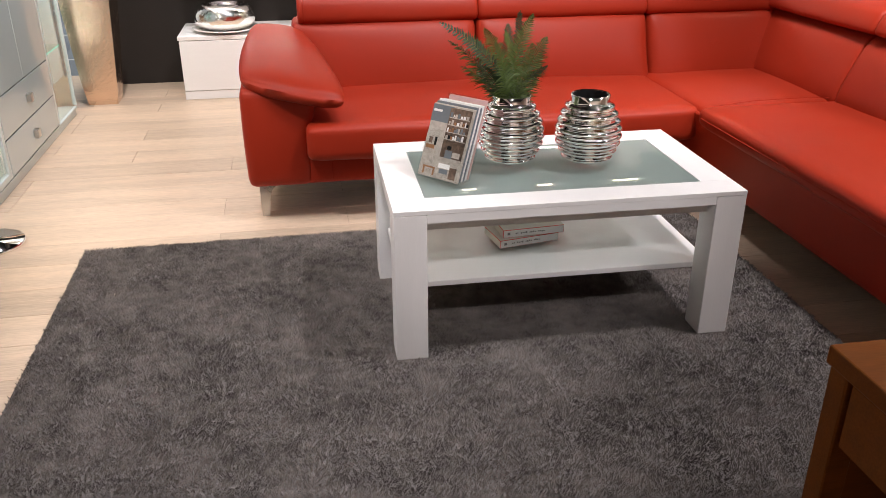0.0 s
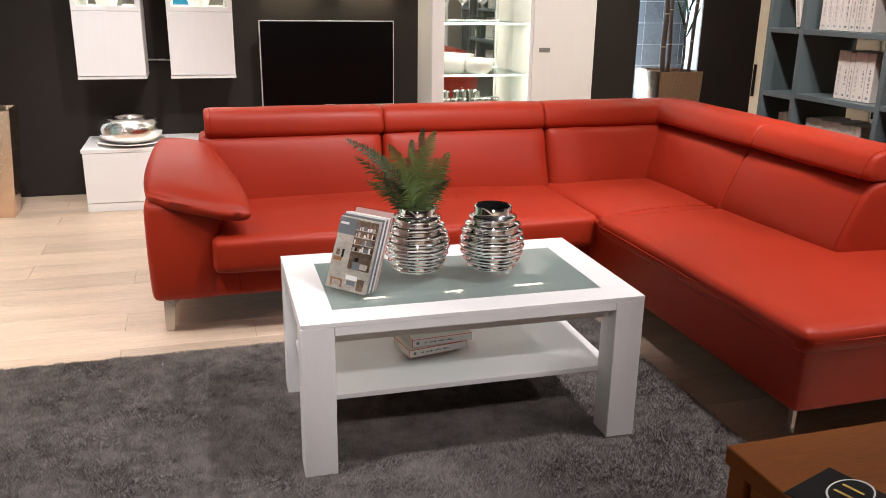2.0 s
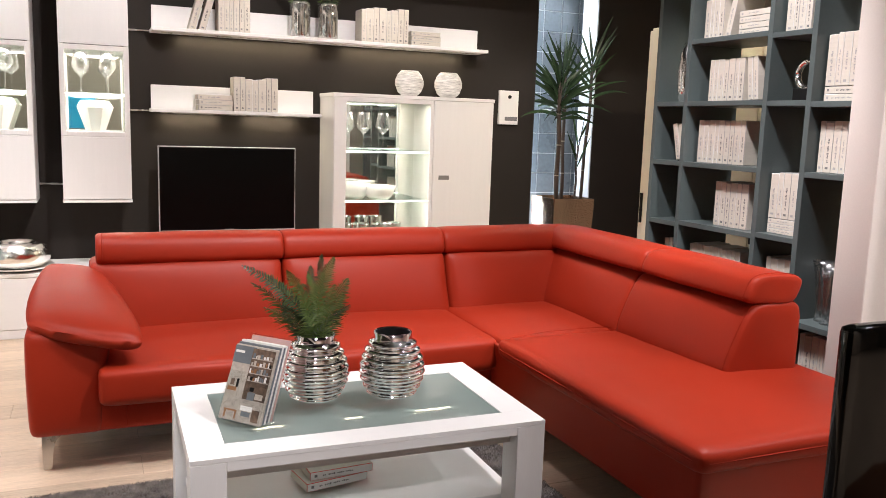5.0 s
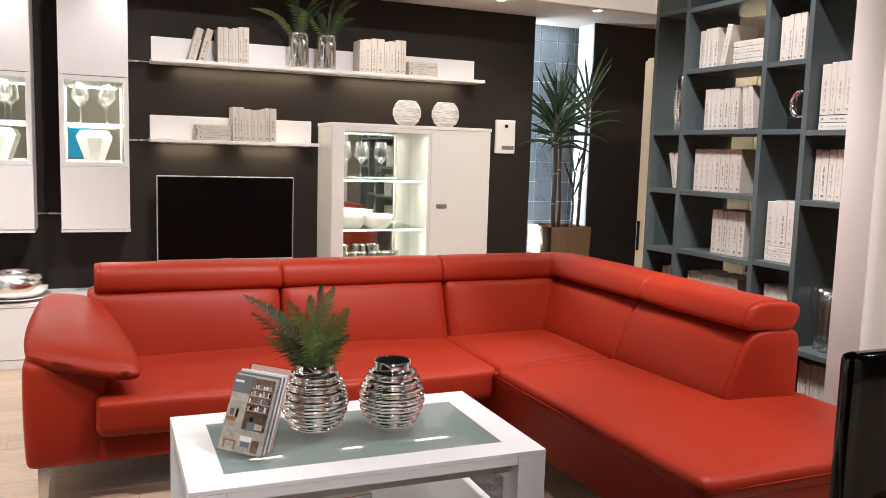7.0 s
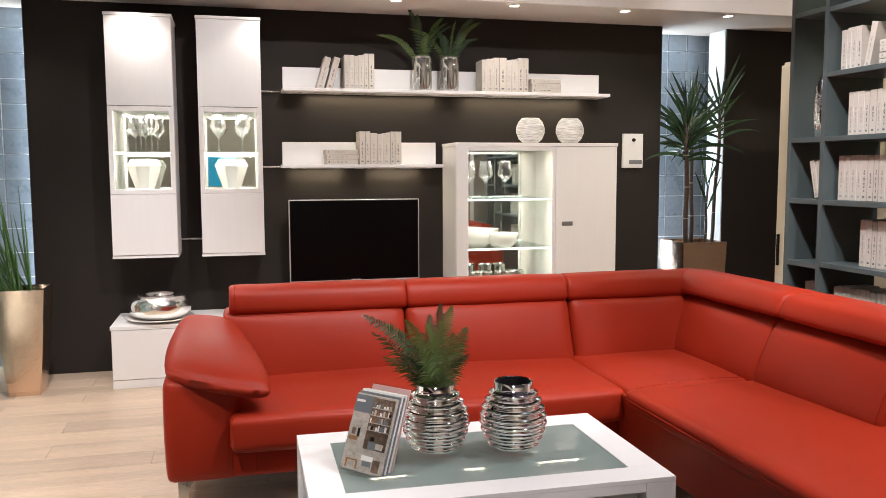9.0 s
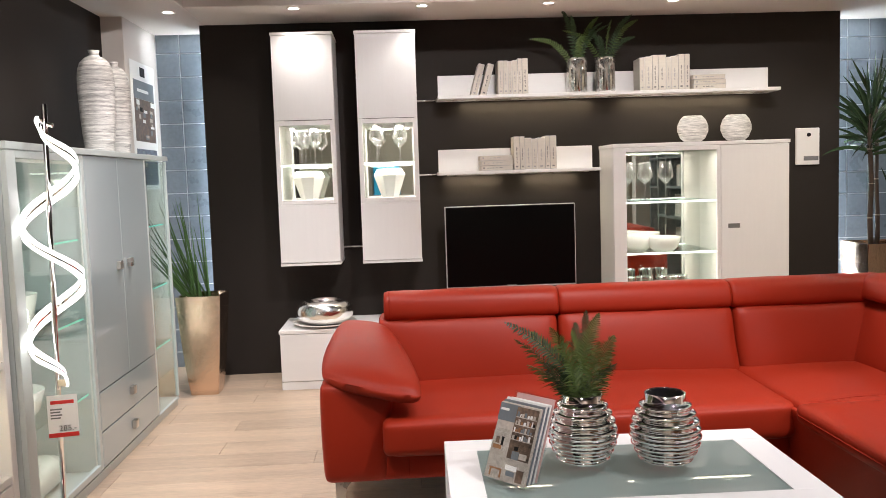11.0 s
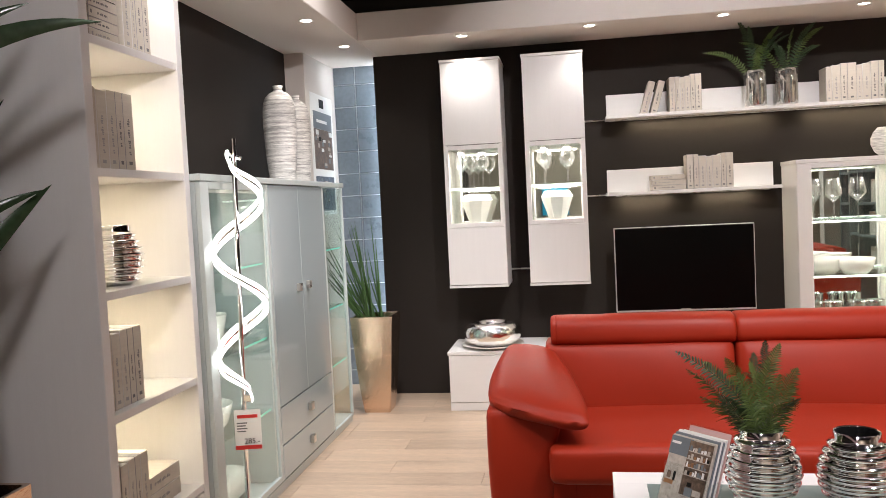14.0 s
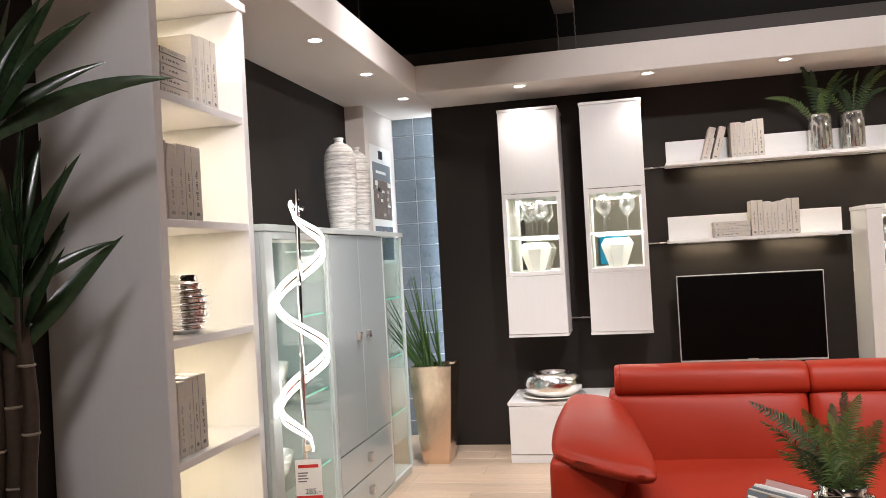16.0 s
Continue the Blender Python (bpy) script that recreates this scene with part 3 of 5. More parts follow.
# headrests: a fat roll with blunt, stitched ends, leaning back a little
def roll(s0, s1, along_x, near, depth, z0, z1, slope, blunt=0.7):
    bm = bmesh.new()
    ends = [(0.0, 0.55), (0.0, 0.86), (0.005, 0.945), (0.014, 0.985), (0.03, 1.0)]
    ln = s1 - s0
    st = [(s0 + o, k) for o, k in ends] + [(s0 + 0.03 + (ln - 0.06) * j / 12, 1.0) for j in range(1, 12)] + [(s1 - o, k) for o, k in reversed(ends)]
    rings = []
    for s, k in st:
        ring = []
        mid = 1 - ((s - s0) / ln * 2 - 1) ** 2
        for j in range(28):
            a = 2 * math.pi * j / 28
            ca, sa = math.cos(a), math.sin(a)
            d = depth / 2 * math.copysign(abs(ca) ** blunt, ca) * k
            h = (z1 - z0) / 2 * math.copysign(abs(sa) ** blunt, sa) * k * (1 + 0.03 * mid)
            y = near + depth / 2 + d + slope * h
            z = (z0 + z1) / 2 + h - 0.10 * max(0, d)
            p = Vector((s, y, z)) if along_x else Vector((y, s, z))
            ring.append(bm.verts.new(p + 0.0022 * Vector(noise.noise_vector(p * 8.0))))
        rings.append(ring)
    for r0, r1 in zip(rings, rings[1:]):
        for j in range(28):
            q = (r0[j], r0[(j + 1) % 28], r1[(j + 1) % 28], r1[j])
            bm.faces.new(q)
    bm.faces.new(rings[0][::-1])
    bm.faces.new(rings[-1])
    bmesh.ops.recalc_face_normals(bm, faces=bm.faces[:])
    return bm


for x0, x1 in ((0.02, 0.8145), (0.8155, 1.6145), (1.6155, 2.36)):
    part("headrest", roll(x0, x1, True, 4.338, 0.170, 0.672, 0.802, 0.30), M_RED, sofa, smooth=True)
for y0, y1 in ((3.571, 4.43), (2.915, 3.570)):
    part("headrest", roll(y0, y1, False, 2.225, 0.250, 0.690, 0.802, 0.42, 0.52), M_RED, sofa, smooth=True)


def cap_seam(s, along_x, near, depth, z0, z1, slope, blunt=0.7):
    """Stitched line round the blunt end of a headrest."""
    pts = []
    for j in range(29):
        ca, sa = math.cos(2 * math.pi * j / 28), math.sin(2 * math.pi * j / 28)
        d = depth / 2 * math.copysign(abs(ca) ** blunt, ca)
        h = (z1 - z0) / 2 * math.copysign(abs(sa) ** blunt, sa)
        y, z = near + depth / 2 + d + slope * h, (z0 + z1) / 2 + h - 0.10 * max(0, d)
        pts.append((s, y, z) if along_x else (y, s, z))
    return tube(pts, 0.0022, 6)


part("headrest_seam", cap_seam(2.940, False, 2.225, 0.250, 0.690, 0.802, 0.42, 0.52), M_REDSEAM, sofa)
part("headrest_seam", cap_seam(0.045, True, 4.338, 0.170, 0.672, 0.802, 0.30), M_REDSEAM, sofa)
part("chaise_seam", seam([(1.60, 3.60, 0.4375), (1.80, 3.635, 0.443), (2.0, 3.645, 0.443), (2.15, 3.645, 0.437)], 0.0015), M_REDSEAM, sofa)
part("back_panel", rbox(0.05, 2.54, 4.44, 4.62, 0.15, 0.70, 0.03), M_RED, sofa, smooth=True)
part("side_back_panel", rbox(2.40, 2.485, 3.2, 4.60, 0.15, 0.62, 0.03), M_RED, sofa, smooth=True)
# metal feet
foot = bmesh.new()
FOOT = ((-0.180, 0.0), (-0.152, 0.0), (-0.146, 0.07), (-0.136, 0.11), (-0.110, 0.138), (-0.100, 0.15), (-0.184, 0.15))
near, far = [[foot.verts.new((fx, fy, fz)) for fx, fz in FOOT] for fy in (3.855, 3.895)]
foot.faces.new(near)
foot.faces.new(far[::-1])
for k in range(len(FOOT)):
    foot.faces.new((near[k], far[k], far[(k + 1) % len(FOOT)], near[(k + 1) % len(FOOT)]))
bmesh.ops.recalc_face_normals(foot, faces=foot.faces[:])
part("leg", foot, M_SATIN, sofa, "flared satin steel foot")
for fx, fy in ((1.712, 2.53), (2.45, 2.53), (1.75, 3.9), (-0.12, 4.5)):
    part("leg", frustum(fx, fy, 0.0, 0.125, 0.006, 0.008, b0=0.008, b1=0.012), M_SATIN, sofa, "thin satin steel foot")


# ---- coffee table ----
TX, TY = 0.72, 2.94
table = thing("coffee_table", (TX, TY, 0.016), "white wood coffee table with grey glass top and lower shelf", "coffee table", turn=-0.9)
hw, hd = 0.4985, 0.306
for sx in (-1, 1):
    for sy in (-1, 1):
        ax, ay = TX + sx * hw, TY + sy * hd
        part("leg", box(min(ax, ax - sx * 0.09), max(ax, ax - sx * 0.09), min(ay, ay - sy * 0.09), max(ay, ay - sy * 0.09), 0.016, 0.4576, 0.002), M_WHITE, table)
gx0, gx1, gy0, gy1 = TX - 0.402, TX + 0.402, TY - 0.212, TY + 0.205
top = box(TX - hw, TX + hw, TY - hd, gy0, 0.458, 0.47, 0.0006)
box(TX - hw, TX + hw, gy1, TY + hd, 0.458, 0.47, 0.0006, top)
box(TX - hw, gx0, gy0 + 0.0005, gy1 - 0.0005, 0.458, 0.47, 0.0006, top)
box(gx1, TX + hw, gy0 + 0.0005, gy1 - 0.0005, 0.458, 0.47, 0.0006, top)
part("tabletop_rim", top, M_WHITETAB, table)
part("glass_panel", box(gx0 + 0.001, gx1 - 0.001, gy0 + 0.001, gy1 - 0.001, 0.4585, 0.4688, 0.0012), M_FROST, table, "grey-green glass panel")
for ay in (TY - hd + 0.0003, TY + hd - 0.0183):
    part("rail", box(TX - hw + 0.0905, TX + hw - 0.0905, ay, ay + 0.018, 0.4325, 0.4578, 0.0003), M_WHITETAB, table)
for ax in (TX - hw + 0.0003, TX + hw - 0.0183):
    part("rail", box(ax, ax + 0.018, TY - hd + 0.0905, TY + hd - 0.0905, 0.4325, 0.4578, 0.0003), M_WHITE, table)
for ay in (TY - hd + 0.045, TY + hd - 0.063):
    part("apron", box(TX - hw + 0.09, TX + hw - 0.09, ay, ay + 0.018, 0.395, 0.432, 0.0015), M_WHITETAB, table)
for ax in (TX - hw + 0.045, TX + hw - 0.063):
    part("apron", box(ax, ax + 0.018, TY - hd + 0.09, TY + hd - 0.09, 0.395, 0.432, 0.0015), M_WHITE, table)
part("shelf", box(TX - hw + 0.03, TX + hw - 0.03, TY - 0.205, TY + 0.205, 0.192, 0.210, 0.002), M_WHITETAB, table)


def ribbed_vase(at, label):
    v = thing("ribbed_vase", at, label, "vase", "chrome ribbed vases")
    prof = [(0, 0.0), (0.046, 0.0), (0.052, 0.004)]
    for k in range(8):
        z = 0.017 + k * 0.0218
        body = 0.051 + 0.036 * math.sin(math.pi * min(1, (z + 0.012) / 0.205))
        rib = 0.011 + 0.004 * math.sin(math.pi * k / 7)
        prof += [(body, z - 0.0088), (body + rib * 0.42, z - 0.0070), (body + rib * 0.86, z - 0.0042), (body + rib, z), (body + rib * 0.86, z + 0.0042), (body + rib * 0.42, z + 0.0070), (body, z + 0.0088)]
    prof += [(0.058, 0.188), (0.058, 0.203), (0.055, 0.205), (0.053, 0.200)]
    part("body", lathe(prof, 48, at), M_CHROME, v, smooth=True)
    part("inside", lathe([(0.0532, 0.202), (0.050, 0.17), (0.045, 0.10), (0, 0.10)], 32, at), M_BLACK, v, "dark hollow inside", smooth=True)
    return v


vase = ribbed_vase((0.613, 2.962, 0.4846), "chrome ribbed round vase holding fern fronds on the coffee table")
ribbed_vase((0.842, 2.925, 0.4846), "empty chrome ribbed round vase on the coffee table")


def frond(base, tip, width, n=22, sag=0.03, seed=1):
    """Fern frond: a stem that rises and bends over, with paired narrow pointed leaflets."""
    rnd = random.Random(seed)
    bm = bmesh.new()
    a, b = Vector(base), Vector(tip)
    knee = a.lerp(b, 0.45) + Vector((0, 0, 0.16 * (b - a).length)) - Vector((b.x - a.x, b.y - a.y, 0)) * 0.16
    pts = [a * (1 - t) ** 2 + knee * 2 * t * (1 - t) + b * t * t + Vector((0, 0, sag * math.sin(math.pi * t))) for t in [k / n for k in range(n + 1)]]
    twist = rnd.uniform(-0.9, 0.9)
    tube(pts, 0.0016, 4, bm, 0.0005)
    for k in range(3, n + 1):
        t = k / n
        d = (pts[min(k + 1, n)] - pts[k - 1]).normalized()
        flat = d.cross(Vector((0, 1, 0.15))).normalized()
        up = flat.cross(d).normalized()
        side = flat * math.cos(twist) + up * math.sin(twist)
        face = side.cross(d).normalized()
        ln = width * min(1.0, 0.5 + 1.6 * t) * (1 - t ** 2.6) ** 0.8 * rnd.uniform(0.8, 1.15) + 0.004
        half = (b - a).length / n * 0.34
        for sgn in (-1, 1):
            out = (side * sgn + d * (0.45 + 0.5 * t) + face * rnd.uniform(-0.4, 0.15)).normalized()
            w = (d - out * d.dot(out)).normalized() * half
            p = pts[k]
            q1, q2 = p + out * ln * 0.45 + face * ln * 0.05, p + out * ln - Vector((0, 0, ln * rnd.uniform(0.05, 0.3)))
            vs = [bm.verts.new(c) for c in (p - w * 0.6, p + w * 0.6, q1 + w, q2, q1 - w)]
            bm.faces.new(vs)
    return bm


fern = thing("fern", (0.613, 2.962, 0.66), "green artificial fern fronds standing in the chrome vase", "plant")
ft = random.Random(21)
TIPS = [(0.395, 2.93, 0.905), (0.425, 2.96, 0.850), (0.47, 2.99, 0.865), (0.628, 2.96, 0.925), (0.660, 2.94, 0.918), (0.700, 2.93, 0.855), (0.61, 3.02, 0.88), (0.545, 2.90, 0.85), (0.705, 2.99, 0.80),
        (0.49, 2.87, 0.80), (0.645, 2.88, 0.85), (0.52, 2.93, 0.885), (0.70, 2.91, 0.78), (0.585, 2.95, 0.87), (0.45, 2.90, 0.79)]
for k, (fx, fy, fz) in enumerate(TIPS):
    part("frond", frond((0.613 + 0.025 * math.cos(k * 2.4), 2.962 + 0.025 * math.sin(k * 2.4), 0.63), (fx, fy, fz), ft.uniform(0.042, 0.054), 38, 0.0, k + 1), M_FERN if k % 3 else M_FERNDARK, fern)

# brochure holder
hold = thing("brochure_holder", (0.365, 2.83, 0.4846), "clear acrylic holder filled with furniture brochures, leaning back", "brochure holder", turn=-49.0)
HX, HY, HZ = 0.365, 2.83, 0.4846


def leaning(bm, deg=23.0):
    k = math.tan(radians(deg))
    for v in bm.verts:
        v.co.y += (v.co.z - HZ) * k
    return bm


part("rear_plate", leaning(box(HX - 0.075, HX + 0.075, HY + 0.054, HY + 0.057, HZ, HZ + 0.215, 0.001)), M_ACRYL, hold)
part("front_plate", leaning(box(HX - 0.075, HX + 0.075, HY - 0.004, HY - 0.001, HZ, HZ + 0.13, 0.001)), M_ACRYL, hold)
part("side_plate", leaning(box(HX + 0.075, HX + 0.078, HY - 0.004, HY + 0.057, HZ, HZ + 0.10, 0.001)), M_ACRYL, hold)
br = thing("brochure", (HX, HY, HZ), "stapled furniture brochures with room photographs on the cover", "brochure", "brochures in the holder", turn=-49.0)
for k in range(5):
    part("booklet", leaning(box(HX - 0.073, HX + 0.072, HY + 0.001 + k * 0.009, HY + 0.0075 + k * 0.009, HZ + 0.003, HZ + 0.196 + 0.004 * (k % 3), 0.001)), (M_PRINTC, M_PRINTB, M_PAPER, M_PRINTB, M_PAPER)[k], br)
part("cover_band", leaning(box(HX - 0.073, HX + 0.00, HY - 0.0005, HY + 0.0008, HZ + 0.150, HZ + 0.194, 0)), M_PRINTB, br, "slate blue title panel")
part("cover_photo", leaning(box(HX - 0.010, HX + 0.066, HY - 0.0007, HY + 0.0008, HZ + 0.06, HZ + 0.192, 0)), M_PRINTA, br, "printed room photograph")
part("cover_photo", leaning(box(HX - 0.072, HX + 0.066, HY - 0.0009, HY + 0.0006, HZ + 0.005, HZ + 0.062, 0)), M_PRINTC, br, "printed pale room photograph")
part("cover_photo", leaning(box(HX - 0.072, HX - 0.030, HY - 0.0008, HY + 0.0006, HZ + 0.065, HZ + 0.12, 0)), M_PRINTC, br, "printed pale room photograph")


# small printed patches of the cover: shelves with goods above, a sofa and a low table below
bp = random.Random(6)
for r in range(4):
    pz = 0.168 - r * 0.019
    part("cover_patch", leaning(box(HX - 0.008, HX + 0.064, HY - 0.0012, HY - 0.0002, HZ + pz - 0.0022, HZ + pz, 0)), M_PRINTC, br)
    px = -0.006
    while px < 0.058:
        pw = bp.uniform(0.003, 0.009)
        part("cover_patch", leaning(box(HX + px, HX + px + pw, HY - 0.0013, HY - 0.0002, HZ + pz, HZ + pz + bp.uniform(0.006, 0.014), 0)), bp.choice((M_PRINTC, M_BLACK, M_ORANGE, M_PRINTB, M_PAPER)), br)
        px += pw + bp.uniform(0.001, 0.004)
for px, pw, pz, ph, m in ((0.006, .024, .062, .020, M_PRINTB), (.032, .026, .066, .014, M_PRINTC), (.010, .014, .084, .010, M_BLACK), (-.066, .030, .078, .010, M_ORANGE), (-.060, .012, .092, .016, M_PRINTA), (-.040, .008, .088, .022, M_BLACK),
                          (-.060, .044, .028, .004, M_ORANGE), (-.058, .006, .010, .018, M_ORANGE), (-.022, .006, .010, .018, M_ORANGE), (-.006, .040, .034, .012, M_PAPER), (.0, .030, .020, .012, M_PRINTB), (.036, .024, .010, .030, M_PRINTA),
                          (-.068, .030, .176, .006, M_PAPER)):
    part("cover_patch", leaning(box(HX + px, HX + px + pw, HY - 0.0013, HY - 0.0002, HZ + pz, HZ + pz + ph, 0)), m, br)
part("rear_booklet", leaning(box(HX - 0.062, HX + 0.074, HY + 0.048, HY + 0.052, HZ + 0.003, HZ + 0.212, 0.001)), M_PINKPAPER, br, "pale pink brochure behind the others")


# ---- books ----
def book_mesh(w, d, h, cover, marks=1):
    """Upright book: spine towards -y, with printed bars on it."""
    bm = bmesh.new()
    spine = box(0, w, 0, d, 0, h, 0.0015, bm)
    n0 = len(bm.faces)
    box(0.003, w - 0.003, 0.004, d + 0.0004, h - 0.002, h + 0.0006, 0, bm)
    for f in bm.faces[n0:]:
        f.material_index = 1
    n1 = len(bm.faces)
    if marks:
        # unreadable lettering up the spine: short bars of uneven length and height
        z, k = h * (0.20 if marks == 1 else 0.30), 0
        while z < h * (0.66 if marks == 1 else 0.62):
            step = h * (0.030, 0.022, 0.036, 0.026)[k % 4]
            if k % 5 != 2:
                lo = (0.34, 0.38, 0.34, 0.30)[(k + marks) % 4]
                box(w * (lo + 0.07), w * (0.57 if k % 3 else 0.61), -0.0006, 0.001, z, z + step * 0.72, 0, bm)
            z += step
            k += 1
        box(w * 0.32, w * 0.66, -0.0006, 0.001, h * 0.07, h * 0.115, 0, bm)
        for f in bm.faces[n1:]:
            f.material_index = 2
    if cover == M_REDPRINT:
        n2 = len(bm.faces)
        box(0.0015, w - 0.0015, -0.0004, 0.001, 0.002, h - 0.002, 0, bm)
        for f in bm.faces[n2:]:
            f.material_index = 3
    return mesh_of("book", bm, [cover, M_PAGES, M_INK if cover in (M_BOOKG, M_REDPRINT) else M_PALEINK, M_BOOKW])


BOOKS = {}


def book(x, y, z, turn=0.0, w=0.03, d=0.15, h=0.215, kind="w", flat=False, tilt=0.0, place="on the shelf"):
    """Puts one book; flat: lying with its spine to the same side."""
    BOOKS["count"] = BOOKS.get("count", 0) + 1
    marks = (1, 2, 1, 1, 2)[BOOKS["count"] % 5]
    key = (round(w, 3), round(d, 3), round(h, 3), kind, marks)
    if key not in BOOKS:
        BOOKS[key] = book_mesh(w, d, h, {"w": M_BOOKW, "g": M_BOOKG, "k": M_BOOKB, "r": M_REDPRINT}[kind], 1 if kind == "r" else marks)
    ob = new("book", BOOKS[key])
    m = pose(x, y, z, 0, 0, turn)
    if flat:
        m = m @ pose(0, 0, w, 0, 90, 0)
    elif tilt:
        m = m @ pose(0, 0, 0, 0, tilt, 0)
    ob.matrix_world = m
    word = {"w": "white hardback book", "g": "pale grey hardback book", "k": "black hardback book", "r": "red hardback book"}[kind]
    return tagged(ob, f"{word} {'lying flat' if flat else 'leaning' if tilt else 'standing upright'} {place}", "book", "shop display books")


# two books under the tabletop
for k, (bx, by, bt) in enumerate(((0.572, 2.888, 10.0), (0.585, 2.905, 4.0))):
    b = book(bx, by, 0.2264 + 0.0265 * k, bt, 0.0255, 0.125, 0.2, "r", True, place="under the coffee table")


# ---- furniture on the back wall ----
def wine_glass(at, s=1.0, label="clear stemmed wine glass in the lit cabinet", group="wine glasses"):
    prof = [(0, 0.0), (0.034, 0.001), (0.030, 0.004), (0.005, 0.008), (0.0038, 0.03), (0.0038, 0.095), (0.007, 0.102), (0.026, 0.120), (0.045, 0.142), (0.043, 0.158), (0.032, 0.225), (0.0312, 0.2262)]
    return solid("wine_glass", lathe([(r * s, z * s) for r, z in prof], 20), M_WINE, label, "glass", group=group, smooth=True, at=at)


def facet_bowl(at, label):
    """Tall porcelain bowl with flat facets, narrow foot and wide shoulder."""
    return solid("faceted_bowl", lathe([(0, 0.002), (0.052, 0.0), (0.112, 0.165), (0.086, 0.205), (0.080, 0.203), (0.104, 0.165), (0.046, 0.008), (0, 0.008)], 8), M_PORCELAIN, label, "bowl", at=at, turn=22)


def wall_cabinet(x0, label, name_place):
    x1, y0, y1, z0, z1 = x0 + 0.385, 6.02, BACK - 0.002, 0.795, 2.265
    c = thing("wall_cabinet", (x0, y0, z0), label, "cabinet", "wall cabinets")
    for nm, q in (("side_panel", (x0, x0 + 0.018, y0 + 0.022, y1, z0, z1 - 0.019)), ("side_panel", (x1 - 0.018, x1, y0 + 0.022, y1, z0, z1 - 0.019)),
                  ("top_board", (x0 - 0.004, x1 + 0.004, y0, y1, z1 - 0.018, z1)), ("bottom_board", (x0 - 0.002, x1 + 0.002, y0 + 0.004, y1, z0 - 0.018, z0 - 0.001)),
                  ("inner_board", (x0 + 0.019, x1 - 0.019, y0 + 0.03, y1, 1.165, 1.182)), ("inner_board", (x0 + 0.019, x1 - 0.019, y0 + 0.03, y1, 1.692, 1.708))):
        part(nm, box(*q, 0.0015), M_WHITE, c)
    part("upper_door", box(x0 + 0.001, x1 - 0.001, y0, y0 + 0.02, 1.712, z1 - 0.021, 0.002), M_WHITE, c)
    part("lower_door", box(x0 + 0.001, x1 - 0.001, y0, y0 + 0.02, z0 + 0.002, 1.170, 0.002), M_WHITE, c)
    gz0, gz1 = 1.174, 1.708
    g = box(x0 + 0.001, x0 + 0.030, y0, y0 + 0.02, gz0, gz1, 0.002)
    box(x1 - 0.030, x1 - 0.001, y0, y0 + 0.02, gz0, gz1, 0.002, g)
    box(x0 + 0.030, x1 - 0.030, y0, y0 + 0.02, gz0, gz0 + 0.028, 0.002, g)
    box(x0 + 0.030, x1 - 0.030, y0, y0 + 0.02, gz1 - 0.028, gz1, 0.002, g)
    door = part("glass_door", g, M_WHITE, c)
    pane = part("pane", box(x0 + 0.030, x1 - 0.030, y0 + 0.008, y0 + 0.012, gz0 + 0.028, gz1 - 0.028, 0), M_GLASS, door, "clear glass pane")
    pane.visible_shadow = False
    part("lining", box(x0 + 0.0185, x0 + 0.021, y0 + 0.03, y1 - 0.02, 1.183, 1.691, 0), M_LINING, c)
    part("lining", box(x1 - 0.021, x1 - 0.0185, y0 + 0.03, y1 - 0.02, 1.183, 1.691, 0), M_LINING, c)
    part("mirror_back", box(x0 + 0.02, x1 - 0.02, y1 - 0.02, y1 - 0.012, 1.183, 1.691, 0), M_MIRROR, c, "mirrored back")
    part("glass_shelf", box(x0 + 0.022, x1 - 0.022, y0 + 0.05, y1 - 0.03, 1.420, 1.428, 0.001), M_GREENGLASS, c, "lit glass shelf")
    part("shelf_light_edge", box(x0 + 0.022, x1 - 0.022, y0 + 0.040, y0 + 0.049, 1.417, 1.430, 0.001), M_EDGEGLOW, c, "glowing shelf edge")
    return c


# the glow of lit glass is put into the shelf edges as emission
M_GREENEDGE = mat("lit green glass edge", (0.25, 0.7, 0.55), 0.2, vary=0.0, emit=((0.25, 0.95, 0.72), 0.4))
M_EDGEGLOW = mat("glowing shelf edge", (0.9, 0.9, 0.9), 0.4, vary=0.0, emit=((1.0, 0.97, 0.9), 2.2))
wall_cabinet(-0.675, "tall white wall cabinet with a lit glass compartment", "")
wall_cabinet(-0.146, "tall white wall cabinet with a lit mirrored glass compartment", "")
for gx, gy in ((-0.575, 6.13), (-0.435, 6.13), (-0.505, 6.21)):
    wine_glass((gx, gy, 1.4285), 1.08)
for gx, gy in ((-0.03, 6.13), (0.12, 6.13)):
    wine_glass((gx, gy, 1.4285), 1.12)
facet_bowl((-0.485, 6.17, 1.1825), "white faceted porcelain bowl in the lit wall cabinet")
facet_bowl((0.045, 6.17, 1.1825), "white faceted porcelain bowl in the lit wall cabinet")

# chrome rails between the cabinets and shelves
for x0, x1, z in ((-0.288, -0.150, 0.866), (0.243, 0.378, 1.842), (0.243, 0.368, 1.340), (1.446, 1.503, 1.340)):
    rail = tube([(x0, 6.352, z), (x1, 6.352, z)], 0.006, 10)
    solid("cable_rail", rail, M_SATIN, "thin satin steel cable rail on the wall", "rail", group="wall rails", smooth=True)


